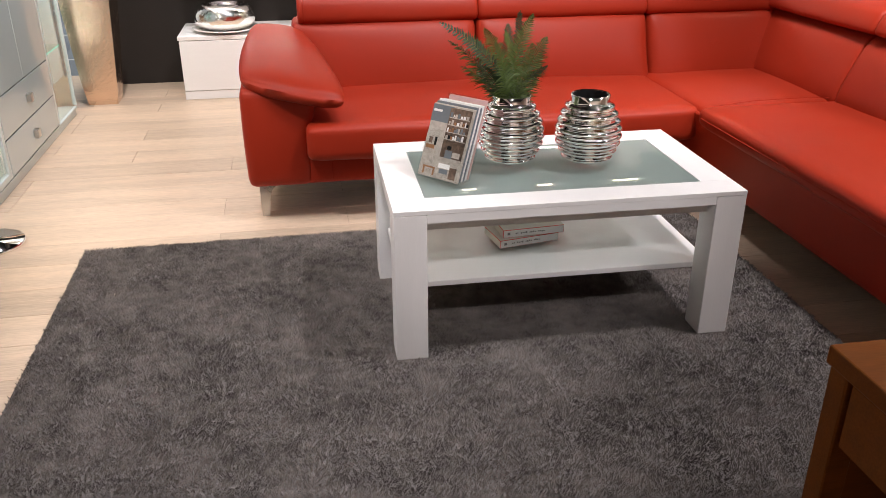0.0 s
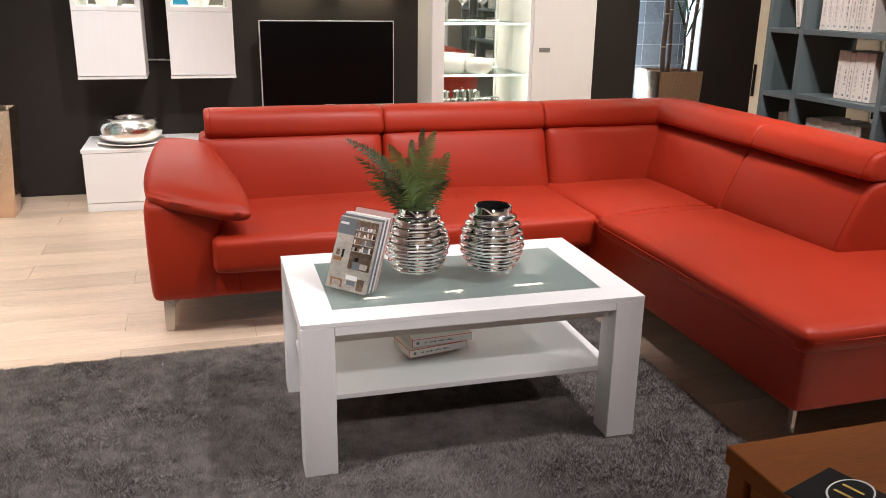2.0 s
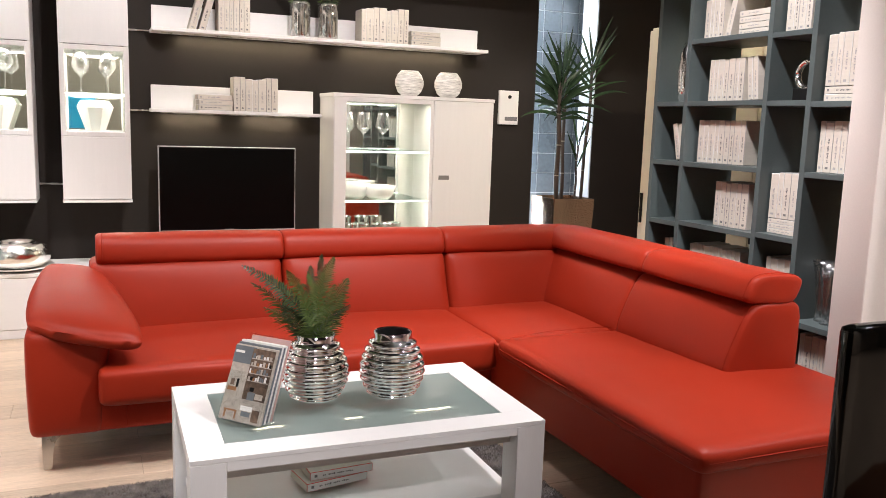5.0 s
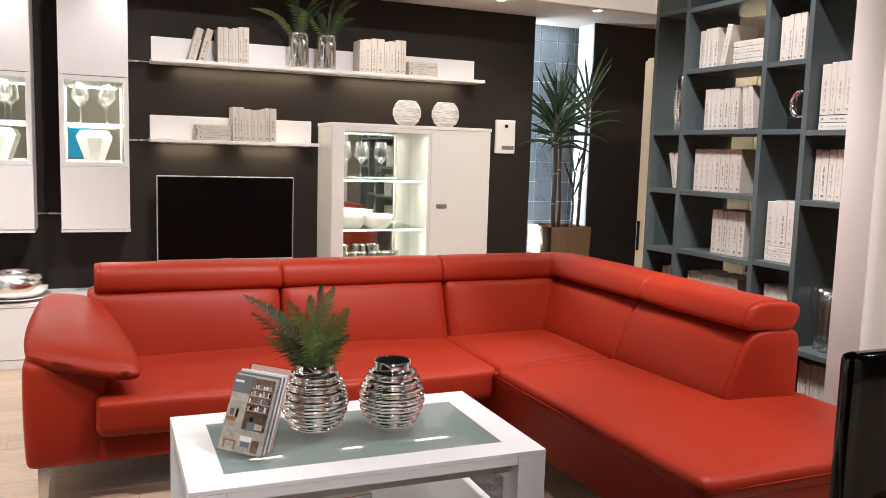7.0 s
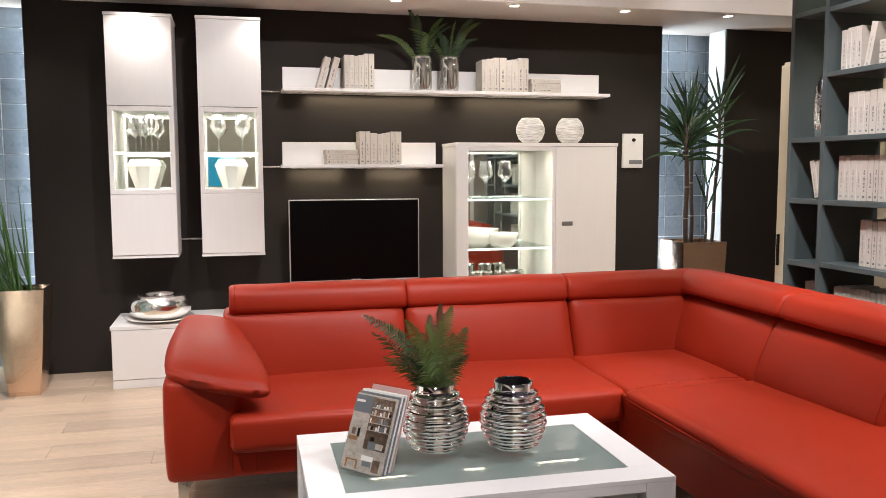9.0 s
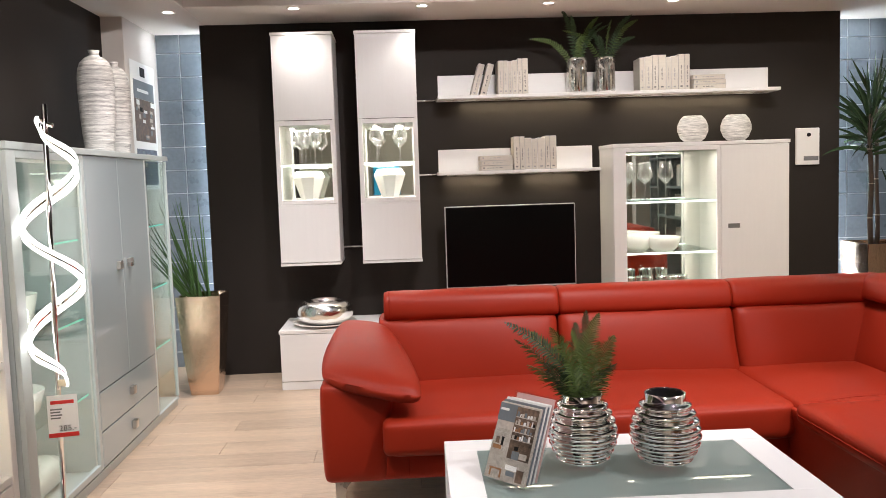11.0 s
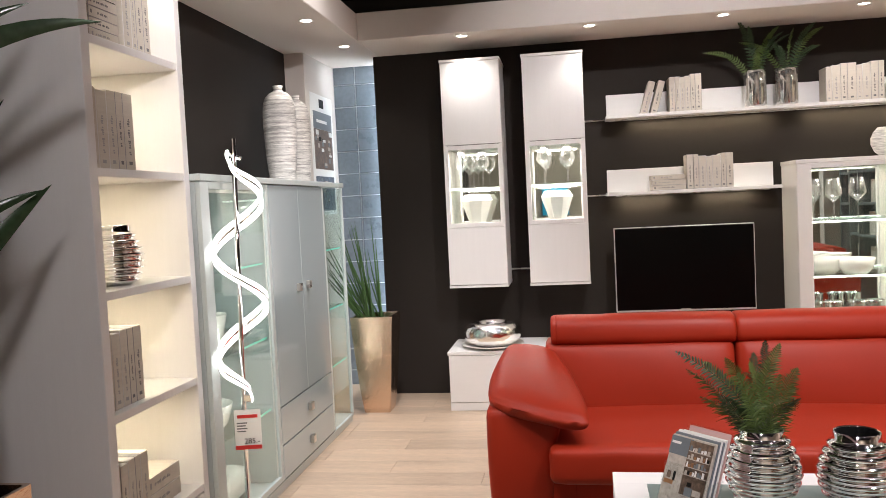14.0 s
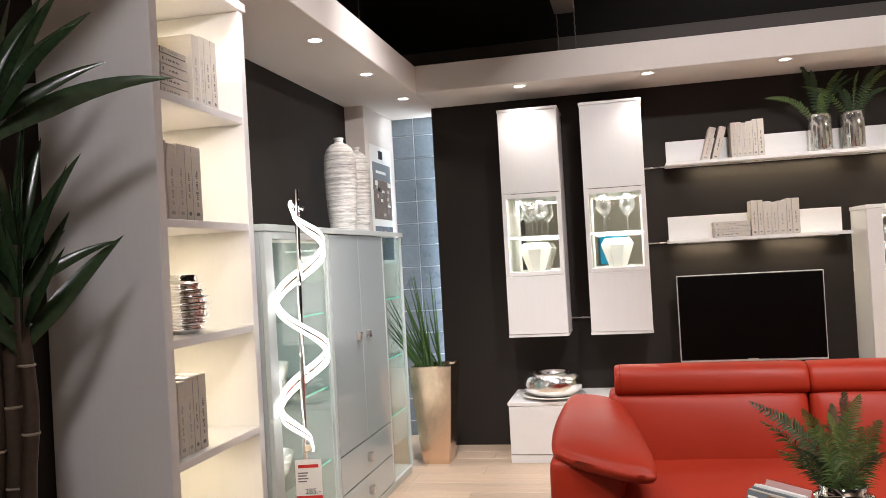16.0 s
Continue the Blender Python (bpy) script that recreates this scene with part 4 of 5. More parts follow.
def wall_shelf(x0, x1, z, over, label):
    s = thing("wall_shelf", (x0, BACK, z), label, "shelf", "wall shelves")
    part("board", box(x0 - 0.012, x1 + over, 6.155, BACK - 0.003, z, z + 0.022, 0.002), M_WHITE, s)
    part("back_panel", box(x0, x1, BACK - 0.022, BACK - 0.003, z + 0.0225, z + 0.175, 0.002), M_WHITETAB, s)
    part("light_rail", box(x0 + 0.05, x1 - 0.05, 6.24, 6.262, z - 0.006, z - 0.0005, 0.001), M_SATIN, s)
    return s


wall_shelf(0.392, 2.69, 1.832, 0.0, "long white wall shelf with an upright back panel")
wall_shelf(0.380, 1.447, 1.332, 0.012, "short white wall shelf with an upright back panel")


def row(x, y, z, n, kinds, w=0.026, h=0.215, turn=0.0, step=None, tilt=0.0, place="on the shelf", d=0.15, grow=(0,)):
    """Books side by side along the direction of turn."""
    c, s = math.cos(radians(turn)), math.sin(radians(turn))
    o, uneven = 0.0, (1.0, 0.8, 1.15, 0.9, 1.25, 0.75, 1.1)
    for k in range(n):
        wk = w if step else w * uneven[(k + n) % 7]
        hk = h + grow[k % len(grow)] - 0.006 * ((k * 3 + n) % 4 == 0)
        book(x + c * o, y + s * o, z, turn, wk, d, hk, kinds[k % len(kinds)], tilt=tilt, place=place)
        o += step or wk + 0.0015


def pile_up(x, y, z, n, kinds, w=0.028, h=0.22, turn=0.0, place="on the shelf", d=0.15):
    for k in range(n):
        book(x + 0.004 * math.sin(k * 2.1), y, z + k * (w + 0.0012), turn + 1.5 * math.sin(k * 1.7), w, d, h, kinds[k % len(kinds)], True, place=place)


UZ, LZ = 1.8545, 1.3545
row(0.600, 6.175, UZ + 0.001, 2, "wg", 0.042, 0.215, step=0.062, tilt=16, place="on the long wall shelf")
row(0.785, 6.175, UZ, 6, "wwwwgg", 0.031, 0.22, place="on the long wall shelf", grow=(0, 0, 0, 0, .012, .012))
row(1.735, 6.175, UZ, 8, "wwggwwgg", 0.0425, 0.222, place="on the long wall shelf", grow=(0, 0, .01, .01, 0, 0, .012, .012))
pile_up(2.10, 6.175, UZ, 3, "gww", 0.031, 0.22, place="on the long wall shelf")
pile_up(0.655, 6.175, LZ, 3, "gww", 0.032, 0.215, place="on the short wall shelf")
row(0.878, 6.175, LZ, 7, "ggwwwgg", 0.040, 0.208, place="on the short wall shelf", grow=(.012, .012, 0, 0, 0, .012, .012))


def glass_vase(at):
    v = thing("glass_vase", at, "silvery glass cylinder vase holding fern leaves", "vase", "silver glass vases")
    part("body", lathe([(0, 0), (0.062, 0.001), (0.068, 0.012), (0.069, 0.21), (0.066, 0.23), (0.060, 0.232), (0.064, 0.20), (0.063, 0.02), (0, 0.016)], 28, at), M_SILVERGLASS, v, smooth=True)
    return v


M_SILVERGLASS = mat("mercury glass", (0.62, 0.61, 0.58), 0.10, 0.85, vary=0.55, scale=14, fine=40, stretch=(2.2, 2.2, 0.8))
for k, vx in enumerate((1.325, 1.515)):
    glass_vase((vx, 6.235, UZ))
    f = thing("fern", (vx, 6.235, UZ + 0.2), "dark green fern fronds in a silver glass vase", "plant", "shelf ferns")
    rnd = random.Random(11 + k)
    for j in range(7):
        a = -0.2 + j * 0.55 + rnd.uniform(-0.2, 0.2)
        ln = rnd.uniform(0.22, 0.36)
        el = rnd.uniform(0.35, 1.2)
        tip = (vx + ln * math.cos(a) * math.cos(el) * 1.15, 6.235 - abs(ln * math.sin(a) * math.cos(el)) * 0.6 - 0.01, UZ + 0.22 + ln * math.sin(el))
        part("frond", frond((vx, 6.235, UZ + 0.10), tip, 0.034, 26, 0.05, 30 + 10 * k + j), M_FERNDARK if j % 3 else M_FERN, f)


def globe_vase(at):
    bm = lathe([(0, 0), (0.05, 0.0), (0.085, 0.03), (0.104, 0.075), (0.104, 0.110), (0.088, 0.150), (0.062, 0.178), (0.057, 0.176), (0.08, 0.15), (0.095, 0.10), (0, 0.03)], 32)
    for v in bm.verts:
        v.co.y *= 0.62
    return solid("disc_vase", bm, M_MARBLE, "white ceramic disc vase with grey brush streaks on the cabinet", "vase", group="disc vases", smooth=True, at=at)


M_MARBLE = mat("streaked white ceramic", (0.62, 0.60, 0.57), 0.35, vary=0.6, scale=3.0, fine=12, bump=0.25, stretch=(2, 2, 22), bdist=0.003)


# display cabinet, half glass
def vitrine():
    x0, x1, y0, y1, z1 = 1.502, 2.675, 6.0, BACK - 0.002, 1.498
    c = thing("display_cabinet", (x0, y0, 0), "white display cabinet with a lit glass half and a closed door", "cabinet")
    for nm, q in (("side_panel", (x0, x0 + 0.019, y0 + 0.022, y1, 0.0, z1 - 0.024)), ("side_panel", (x1 - 0.019, x1, y0 + 0.022, y1, 0.0, z1 - 0.024)),
                  ("divider", (2.208, 2.226, y0 + 0.022, y1, 0.06, z1 - 0.024)), ("bottom_board", (x0 + 0.019, x1 - 0.019, y0 + 0.025, y1, 0.04, 0.06)),
                  ("plinth", (x0 + 0.019, x1 - 0.019, y0 + 0.04, y1, 0.0, 0.039)), ("back_board", (2.227, x1 - 0.019, y1 - 0.012, y1, 0.06, z1 - 0.024))):
        part(nm, box(*q, 0.0015), M_WHITE, c)
    part("top_board", box(x0 - 0.005, x1 + 0.005, y0 - 0.004, y1, z1 - 0.0235, z1, 0.002), M_WHITETAB, c)
    door = part("door", box(2.216, x1 - 0.001, y0, y0 + 0.02, 0.045, z1 - 0.026, 0.002), M_WHITE, c)
    part("handle", box(2.262, 2.342, y0 - 0.004, y0 - 0.0005, 0.925, 0.955, 0.001), M_GRIP, door, "brushed steel grip plate")
    gz0, gz1 = 0.045, z1 - 0.026
    g = box(x0 + 0.001, x0 + 0.085, y0, y0 + 0.02, gz0, gz1, 0.002)
    box(2.190, 2.2135, y0, y0 + 0.02, gz0, gz1, 0.002, g)
    box(x0 + 0.085, 2.190, y0, y0 + 0.02, gz0, gz0 + 0.028, 0.002, g)
    box(x0 + 0.085, 2.190, y0, y0 + 0.02, gz1 - 0.028, gz1, 0.002, g)
    gd = part("glass_door", g, M_WHITE, c)
    pane = part("pane", box(x0 + 0.085, 2.190, y0 + 0.008, y0 + 0.012, gz0 + 0.028, gz1 - 0.028, 0), M_GLASS, gd, "clear glass pane")
    pane.visible_shadow = False
    part("lining", box(2.204, 2.2075, y0 + 0.03, y1 - 0.02, 0.061, gz1, 0), M_LINING, c)
    part("lining", box(x0 + 0.0195, x0 + 0.022, y0 + 0.03, y1 - 0.02, 0.061, gz1, 0), M_LINING, c)
    part("mirror_back", box(x0 + 0.022, 2.203, y1 - 0.02, y1 - 0.012, 0.061, gz1, 0), M_MIRROR, c, "mirrored back")
    for sz in (1.115, 0.775, 0.42):
        part("glass_shelf", box(x0 + 0.023, 2.203, y0 + 0.05, y1 - 0.022, sz - 0.008, sz, 0.001), M_GREENGLASS, c, "lit glass shelf")
        part("shelf_light_edge", box(x0 + 0.023, 2.203, y0 + 0.040, y0 + 0.049, sz - 0.011, sz + 0.002, 0.001), M_EDGEGLOW, c, "glowing shelf edge")
    return c


vitrine()
for gx, gy in ((1.63, 6.13), (1.745, 6.12), (1.885, 6.12)):
    wine_glass((gx, gy, 1.1155), 1.15)


def open_bowl(at, r, h, label):
    return solid("bowl", lathe([(0, 0), (r * 0.55, 0), (r * 0.82, h * 0.3), (r, h), (r * 0.965, h), (r * 0.78, h * 0.33), (0, 0.008)], 36), M_PORCELAIN, label, "bowl", smooth=True, at=at)


open_bowl((1.70, 6.20, 0.7755), 0.125, 0.115, "round white porcelain bowl on a lit glass shelf")
open_bowl((1.87, 6.13, 0.7755), 0.115, 0.10, "smaller white porcelain bowl on a lit glass shelf")
for gx in (1.62, 1.74, 1.88, 1.98):
    solid("tumbler", lathe([(0, 0), (0.05, 0.001), (0.055, 0.02), (0.055, 0.175), (0.058, 0.19), (0.052, 0.19), (0.05, 0.02), (0, 0.012)], 20), M_SILVERGLASS, "silvery glass tumbler on a lit glass shelf", "glass", group="tumblers", smooth=True, at=(gx, 6.14, 0.4205))
globe_vase((2.09, 6.17, 1.4985))
globe_vase((2.387, 6.17, 1.4985))

# low television board
low = thing("tv_lowboard", (-0.687, 5.868, 0), "long low white media cabinet under the television", "cabinet")
part("body", box(-0.683, 1.46, 5.89, BACK - 0.003, 0.0, 0.3595, 0.0015), M_WHITE, low)
part("top_board", box(-0.689, 1.466, 5.866, BACK - 0.003, 0.36, 0.383, 0.002), M_WHITETAB, low)
for k in range(3):
    fx = -0.683 + k * 0.7145
    part("front", box(fx + 0.001, fx + 0.7125, 5.868, 5.889, 0.055, 0.357, 0.002), M_WHITETAB, low)
part("plinth", box(-0.683, 1.46, 5.872, 5.889, 0.0, 0.052, 0.0015), M_WHITETAB, low)
dish = thing("silver_dish", (-0.41, 6.05, 0.3835), "silver glazed round dish on a white plate", "dish")
part("plate", lathe([(0, 0.0), (0.12, 0.0), (0.205, 0.020), (0.202, 0.025), (0.11, 0.008), (0, 0.008)], 40, (-0.41, 6.05, 0.3835)), M_PORCELAIN, dish, "white plate", smooth=True)
part("ring", lathe([(0.10, 0.012), (0.150, 0.026), (0.178, 0.050), (0.188, 0.082), (0.187, 0.108), (0.176, 0.136), (0.156, 0.156), (0.130, 0.166), (0.104, 0.164), (0.088, 0.150), (0.078, 0.11), (0.06, 0.06), (0, 0.05)], 40, (-0.41, 6.05, 0.3835)), M_SILVER, dish, "mirror-like silver glaze", smooth=True)
tv = thing("television", (0.83, 6.10, 0.3835), "flat black television with a thin silver edge", "television")
rim = box(0.398, 1.264, 6.086, 6.126, 0.578, 1.124, 0.003)
part("rim", rim, M_SILVERPAINT, tv, "thin silver edge")
part("screen", box(0.404, 1.258, 6.0835, 6.0855, 0.590, 1.118, 0), M_TV, tv, "dark glossy screen")
part("badge", box(0.80, 0.862, 6.0825, 6.0834, 0.58, 0.594, 0), M_SILVERPAINT, tv, "silver badge")
part("neck", box(0.80, 0.86, 6.11, 6.14, 0.395, 0.578, 0.003), M_BLACK, tv)
part("foot", rbox(0.62, 1.04, 6.02, 6.24, 0.3837, 0.396, 0.005, cuts=4), M_BLACK, tv)

plate = thing("wall_panel", (2.975, BACK, 1.45), "white wall control panel with a dark knob", "control panel")
part("body", box(2.893, 3.059, BACK - 0.024, BACK - 0.002, 1.326, 1.582, 0.004, seg=2), M_WHITESM, plate)
kn = bmesh.new()
bmesh.ops.create_cone(kn, cap_ends=True, segments=20, radius1=0.014, radius2=0.012, depth=0.01, matrix=Matrix.Translation((2.98, BACK - 0.029, 1.535)) @ Matrix.Rotation(math.pi / 2, 4, "X"))
part("knob", kn, M_BLACK, plate, "black knob")
part("name_strip", box(2.945, 3.05, BACK - 0.026, BACK - 0.0242, 1.355, 1.385, 0), M_INK, plate, "grey strip")


# ---- blue-grey highboard on the side wall ----
FX = -1.265


def highboard():
    x0, y0, y1, z1 = LEFT + 0.004, 3.655, 5.645, 1.465
    c = thing("highboard", (FX, y0, 0), "pale blue-grey glass-fronted highboard with display ends", "cabinet")
    for nm, q in (("side_panel", (x0, FX - 0.022, y0, y0 + 0.02, 0.05, z1)), ("divider", (x0, FX - 0.022, 4.352, 4.37, 0.05, z1)), ("divider", (x0, FX - 0.022, 5.215, 5.233, 0.05, z1)),
                  ("back_board", (x0, x0 + 0.012, y0 + 0.02, y1 - 0.004, 0.05, z1)), ("bottom_board", (x0, FX - 0.004, y0, y1, 0.035, 0.0495))):
        part(nm, box(*q, 0.0015), M_BLUEBODY, c)
    part("plinth", box(x0, FX - 0.012, y0 + 0.005, y1 - 0.005, 0.0, 0.034, 0.001), M_BLUEBODY, c)
    part("top_board", box(x0, FX + 0.008, y0 - 0.01, y1 + 0.012, z1 + 0.001, 1.493, 0.002), M_BLUEBODY, c)
    # near glass end
    g = box(FX - 0.021, FX, y0, y0 + 0.075, 0.057, z1 - 0.002, 0.002)
    box(FX - 0.021, FX, 4.335, 4.366, 0.057, z1 - 0.002, 0.002, g)
    box(FX - 0.021, FX, y0 + 0.075, 4.335, 0.057, 0.085, 0.002, g)
    box(FX - 0.021, FX, y0 + 0.075, 4.335, z1 - 0.03, z1 - 0.002, 0.002, g)
    gd = part("glass_door", g, M_BLUEBODY, c)
    p = part("pane", box(FX - 0.012, FX - 0.008, y0 + 0.075, 4.335, 0.085, z1 - 0.03, 0), M_GLASS, gd, "clear glass pane")
    p.visible_shadow = False
    for sz in (1.10, 0.75, 0.41):
        part("glass_shelf", box(x0 + 0.015, FX - 0.04, y0 + 0.022, 4.35, sz - 0.008, sz, 0.001), M_GREENGLASS, c, "green-edged glass shelf")
        part("shelf_edge", box(FX - 0.0395, FX - 0.037, 4.06, 4.345, sz - 0.008, sz, 0), M_GREENEDGE, c, "lit green glass edge")
    # inner rim of the glass door, paler than its frame
    rimg = box(FX - 0.018, FX - 0.013, y0 + 0.0755, y0 + 0.088, 0.086, z1 - 0.031, 0.001)
    box(FX - 0.018, FX - 0.013, 4.322, 4.3345, 0.086, z1 - 0.031, 0.001, rimg)
    box(FX - 0.018, FX - 0.013, y0 + 0.0885, 4.3215, z1 - 0.044, z1 - 0.031, 0.001, rimg)
    part("inner_rim", rimg, M_WHITESM, gd, "pale inner rim")
    # doors and drawers
    for a, b in ((4.372, 4.790), (4.793, 5.211)):
        d = part("door", box(FX - 0.021, FX, a, b, 0.405, z1 - 0.003, 0.002), M_BLUEGREY, c)
        hy = b - 0.075 if a < 4.5 else a + 0.075
        part("handle", box(FX + 0.001, FX + 0.022, hy - 0.02, hy + 0.02, 0.925, 0.965, 0.002), M_SATIN, d, "square satin steel knob")
    for a, b in ((0.222, 0.400), (0.058, 0.217)):
        d = part("drawer", box(FX - 0.021, FX, 4.372, 5.211, a, b, 0.002), M_BLUEGREY, c)
        part("handle", box(FX + 0.001, FX + 0.022, 4.77, 4.81, (a + b) / 2 - 0.02, (a + b) / 2 + 0.02, 0.002), M_SATIN, d, "square satin steel knob")
    # far glass corner
    gd = part("glass_door", box(FX - 0.021, FX, 5.214, 5.238, 0.057, z1 - 0.002, 0.002), M_BLUEBODY, c)
    part("stile", box(FX - 0.021, FX - 0.001, y1 - 0.016, y1, 0.057, z1 - 0.002, 0.002), M_BLUEBODY, c)
    part("stile", box(x0, x0 + 0.03, y1 - 0.016, y1, 0.057, z1 - 0.002, 0.002), M_BLUEBODY, c)
    for q in (box(FX - 0.012, FX - 0.008, 5.24, y1 - 0.018, 0.06, z1 - 0.005, 0), box(x0 + 0.03, FX - 0.022, y1 - 0.010, y1 - 0.006, 0.06, z1 - 0.005, 0)):
        p = part("pane", q, M_GLASS, gd, "clear glass pane")
        p.visible_shadow = False
    for sz in (1.10, 0.75, 0.41):
        part("glass_shelf", box(x0 + 0.015, FX - 0.03, 5.236, y1 - 0.02, sz - 0.008, sz, 0.001), M_GREENGLASS, c, "green-edged glass shelf")
        part("shelf_edge", box(FX - 0.0295, FX - 0.027, 5.25, y1 - 0.03, sz - 0.008, sz, 0), M_GREENEDGE, c, "lit green glass edge")
    return c


highboard()
for gy in (3.95, 4.05, 4.16):
    wine_glass((-1.50, gy, 1.1005), 1.1, "clear stemmed glass in the highboard", "highboard glasses")
open_bowl((-1.45, 3.95, 0.7505), 0.12, 0.16, "white ceramic pot in the highboard")
solid("glass_dish", lathe([(0, 0), (0.06, 0), (0.13, 0.05), (0.125, 0.053), (0.055, 0.008), (0, 0.006)], 28), M_WINE, "clear glass dish in the highboard", "dish", smooth=True, at=(-1.44, 4.17, 0.7505))
open_bowl((-1.45, 3.93, 0.4105), 0.13, 0.12, "white striped bowl in the highboard")
dishb = rbox(-1.62, -1.36, 3.86, 4.24, 0.0575, 0.19, 0.06, cuts=8)
solid("white_dish", dishb, M_PORCELAIN, "rounded white ceramic dish in the highboard", "dish", smooth=True)


def tall_vase(at, r, h, label):
    prof = [(0, 0), (0.70 * r, 0), (0.76 * r, 0.02 * h), (0.88 * r, 0.20 * h), (0.96 * r, 0.42 * h), (r, 0.60 * h), (0.99 * r, 0.74 * h), (0.93 * r, 0.82 * h), (0.80 * r, 0.88 * h), (0.55 * r, 0.925 * h), (0.30 * r, 0.945 * h), (0.25 * r, 0.965 * h), (0.31 * r, 1.0 * h), (0.24 * r, 1.0 * h), (0.18 * r, 0.95 * h), (0, 0.94 * h)]
    return solid("tall_vase", lathe(prof, 40), M_STONE, label, "vase", group="tall striped vases", smooth=True, at=at)


tall_vase((-1.465, 5.15, 1.4935), 0.092, 0.545, "tall pale ceramic bottle vase with grey stripes")
tall_vase((-1.482, 5.50, 1.4935), 0.080, 0.535, "tall pale ceramic bottle vase with grey stripes, the shorter one")

post = thing("poster", (-1.586, 6.38, 1.75), "tall furniture poster with photographs on the white pier", "poster")
part("sheet", box(-1.5855, -1.583, 6.10, 6.62, 1.30, 2.14, 0), M_PAPER, post)
part("title_band", box(-1.583, -1.5815, 6.15, 6.58, 1.90, 2.02, 0), M_PRINTB, post, "slate blue title band")
part("title_line", box(-1.5814, -1.5808, 6.22, 6.46, 1.945, 1.965, 0), M_PAPER, post, "pale printed line")
part("photo", box(-1.583, -1.5815, 6.15, 6.58, 1.62, 1.899, 0), M_PRINTA, post, "brown room photograph")
part("photo", box(-1.583, -1.5815, 6.15, 6.58, 1.33, 1.57, 0), M_PRINTD, post, "dark room photograph")
pp = random.Random(12)
for k in range(26):
    py, pz = pp.uniform(6.16, 6.50), pp.choice((pp.uniform(1.63, 1.86), pp.uniform(1.34, 1.53)))
    part("photo_patch", box(-1.5814, -1.581 + 0.00004 * k, py, py + pp.uniform(0.03, 0.08), pz, pz + pp.uniform(0.015, 0.035), 0), pp.choice((M_PRINTC, M_BLACK, M_PAPER, M_PRINTB)), post)
part("mark", box(-1.583, -1.5815, 6.30, 6.40, 2.05, 2.11, 0), M_BLACK, post, "small black square")


# ---- white bookcase with lit compartments ----
BX, BY0, BY1 = -1.30, 2.985, 3.645
case = thing("bookcase", (BX, BY0, 0), "tall white bookcase with warm lit compartments", "bookcase")
part("side_panel", box(LEFT + 0.003, BX, BY0, BY0 + 0.045, 0, 2.315, 0.002), M_WHITE, case)
part("side_panel", box(LEFT + 0.003, BX, BY1 - 0.040, BY1, 0, 2.315, 0.002), M_WHITE, case)
part("top_board", box(LEFT + 0.003, BX + 0.012, BY0 - 0.012, BY1 + 0.004, 2.316, 2.35, 0.003), M_WHITE, case)
part("back_panel", box(LEFT + 0.004, LEFT + 0.016, BY0 + 0.046, BY1 - 0.041, 0.02, 2.314, 0), M_CREAM, case, "cream back panel")
BZ = (1.905, 1.495, 1.108, 0.718, 0.305)
for z in BZ:
    part("shelf_board", box(LEFT + 0.017, BX - 0.004, BY0 + 0.0455, BY1 - 0.0405, z - 0.028, z, 0.002), M_WHITE, case)
part("drawer", box(BX - 0.02, BX - 0.001, BY0 + 0.047, BY1 - 0.042, 0.04, 0.272, 0.002), M_WHITE, case)
WHERE = "in the lit white bookcase"
bx = BX - 0.12
# spines look towards the room
for k in range(4):
    book(bx + 0.085, 3.095, 1.906 + k * 0.0345, 90, 0.033, 0.16, 0.17, "wggg"[k], True, place=WHERE)
book(bx + 0.085, 3.095, 1.906 + 4 * 0.0345, 90, 0.02, 0.16, 0.165, "k", True, place=WHERE)
row(bx + 0.085, 3.30, 1.906, 4, "wwgg", 0.042, 0.255, 90, place=WHERE, d=0.17)
row(bx + 0.085, 3.06, 1.496, 5, "kwwgg", 0.053, 0.257, 90, place=WHERE, d=0.17)
ribbed_vase((bx + 0.005, 3.285, 1.1085), "chrome ribbed round vase in the lit white bookcase")
row(bx + 0.085, 3.06, 0.719, 5, "kwwgg", 0.044, 0.252, 90, place=WHERE, d=0.17)
row(bx + 0.085, 3.06, 0.306, 5, "ggwgw", 0.042, 0.235, 90, place=WHERE, d=0.17)
for k in range(2):
    book(bx + 0.07, 3.28, 0.306 + k * 0.062, 90, 0.06, 0.17, 0.235, "w", True, place=WHERE)


# ---- spiral floor lamp ----
PX, PY = -1.175, 3.75
lamp = thing("floor_lamp", (PX, PY, 0), "lit spiral light-band floor lamp with a chrome pole", "lamp")
part("base", lathe([(0, 0), (0.125, 0.0), (0.128, 0.006), (0.122, 0.016), (0.02, 0.022), (0.012, 0.03), (0, 0.03)], 40, (PX - 0.018, PY, 0)), M_CHROME, lamp, "round chrome foot", smooth=True)
part("pole", tube([(PX - 0.020, PY, 0.02), (PX + 0.016, PY, 1.625)], 0.0095, 14), M_CHROME, lamp, "chrome pole", smooth=True)
part("top_cap", tube([(PX - 0.018, PY - 0.012, 1.572), (PX + 0.016, PY, 1.556), (PX + 0.04, PY + 0.006, 1.547)], 0.008, 8), M_CHROME, lamp, smooth=True)


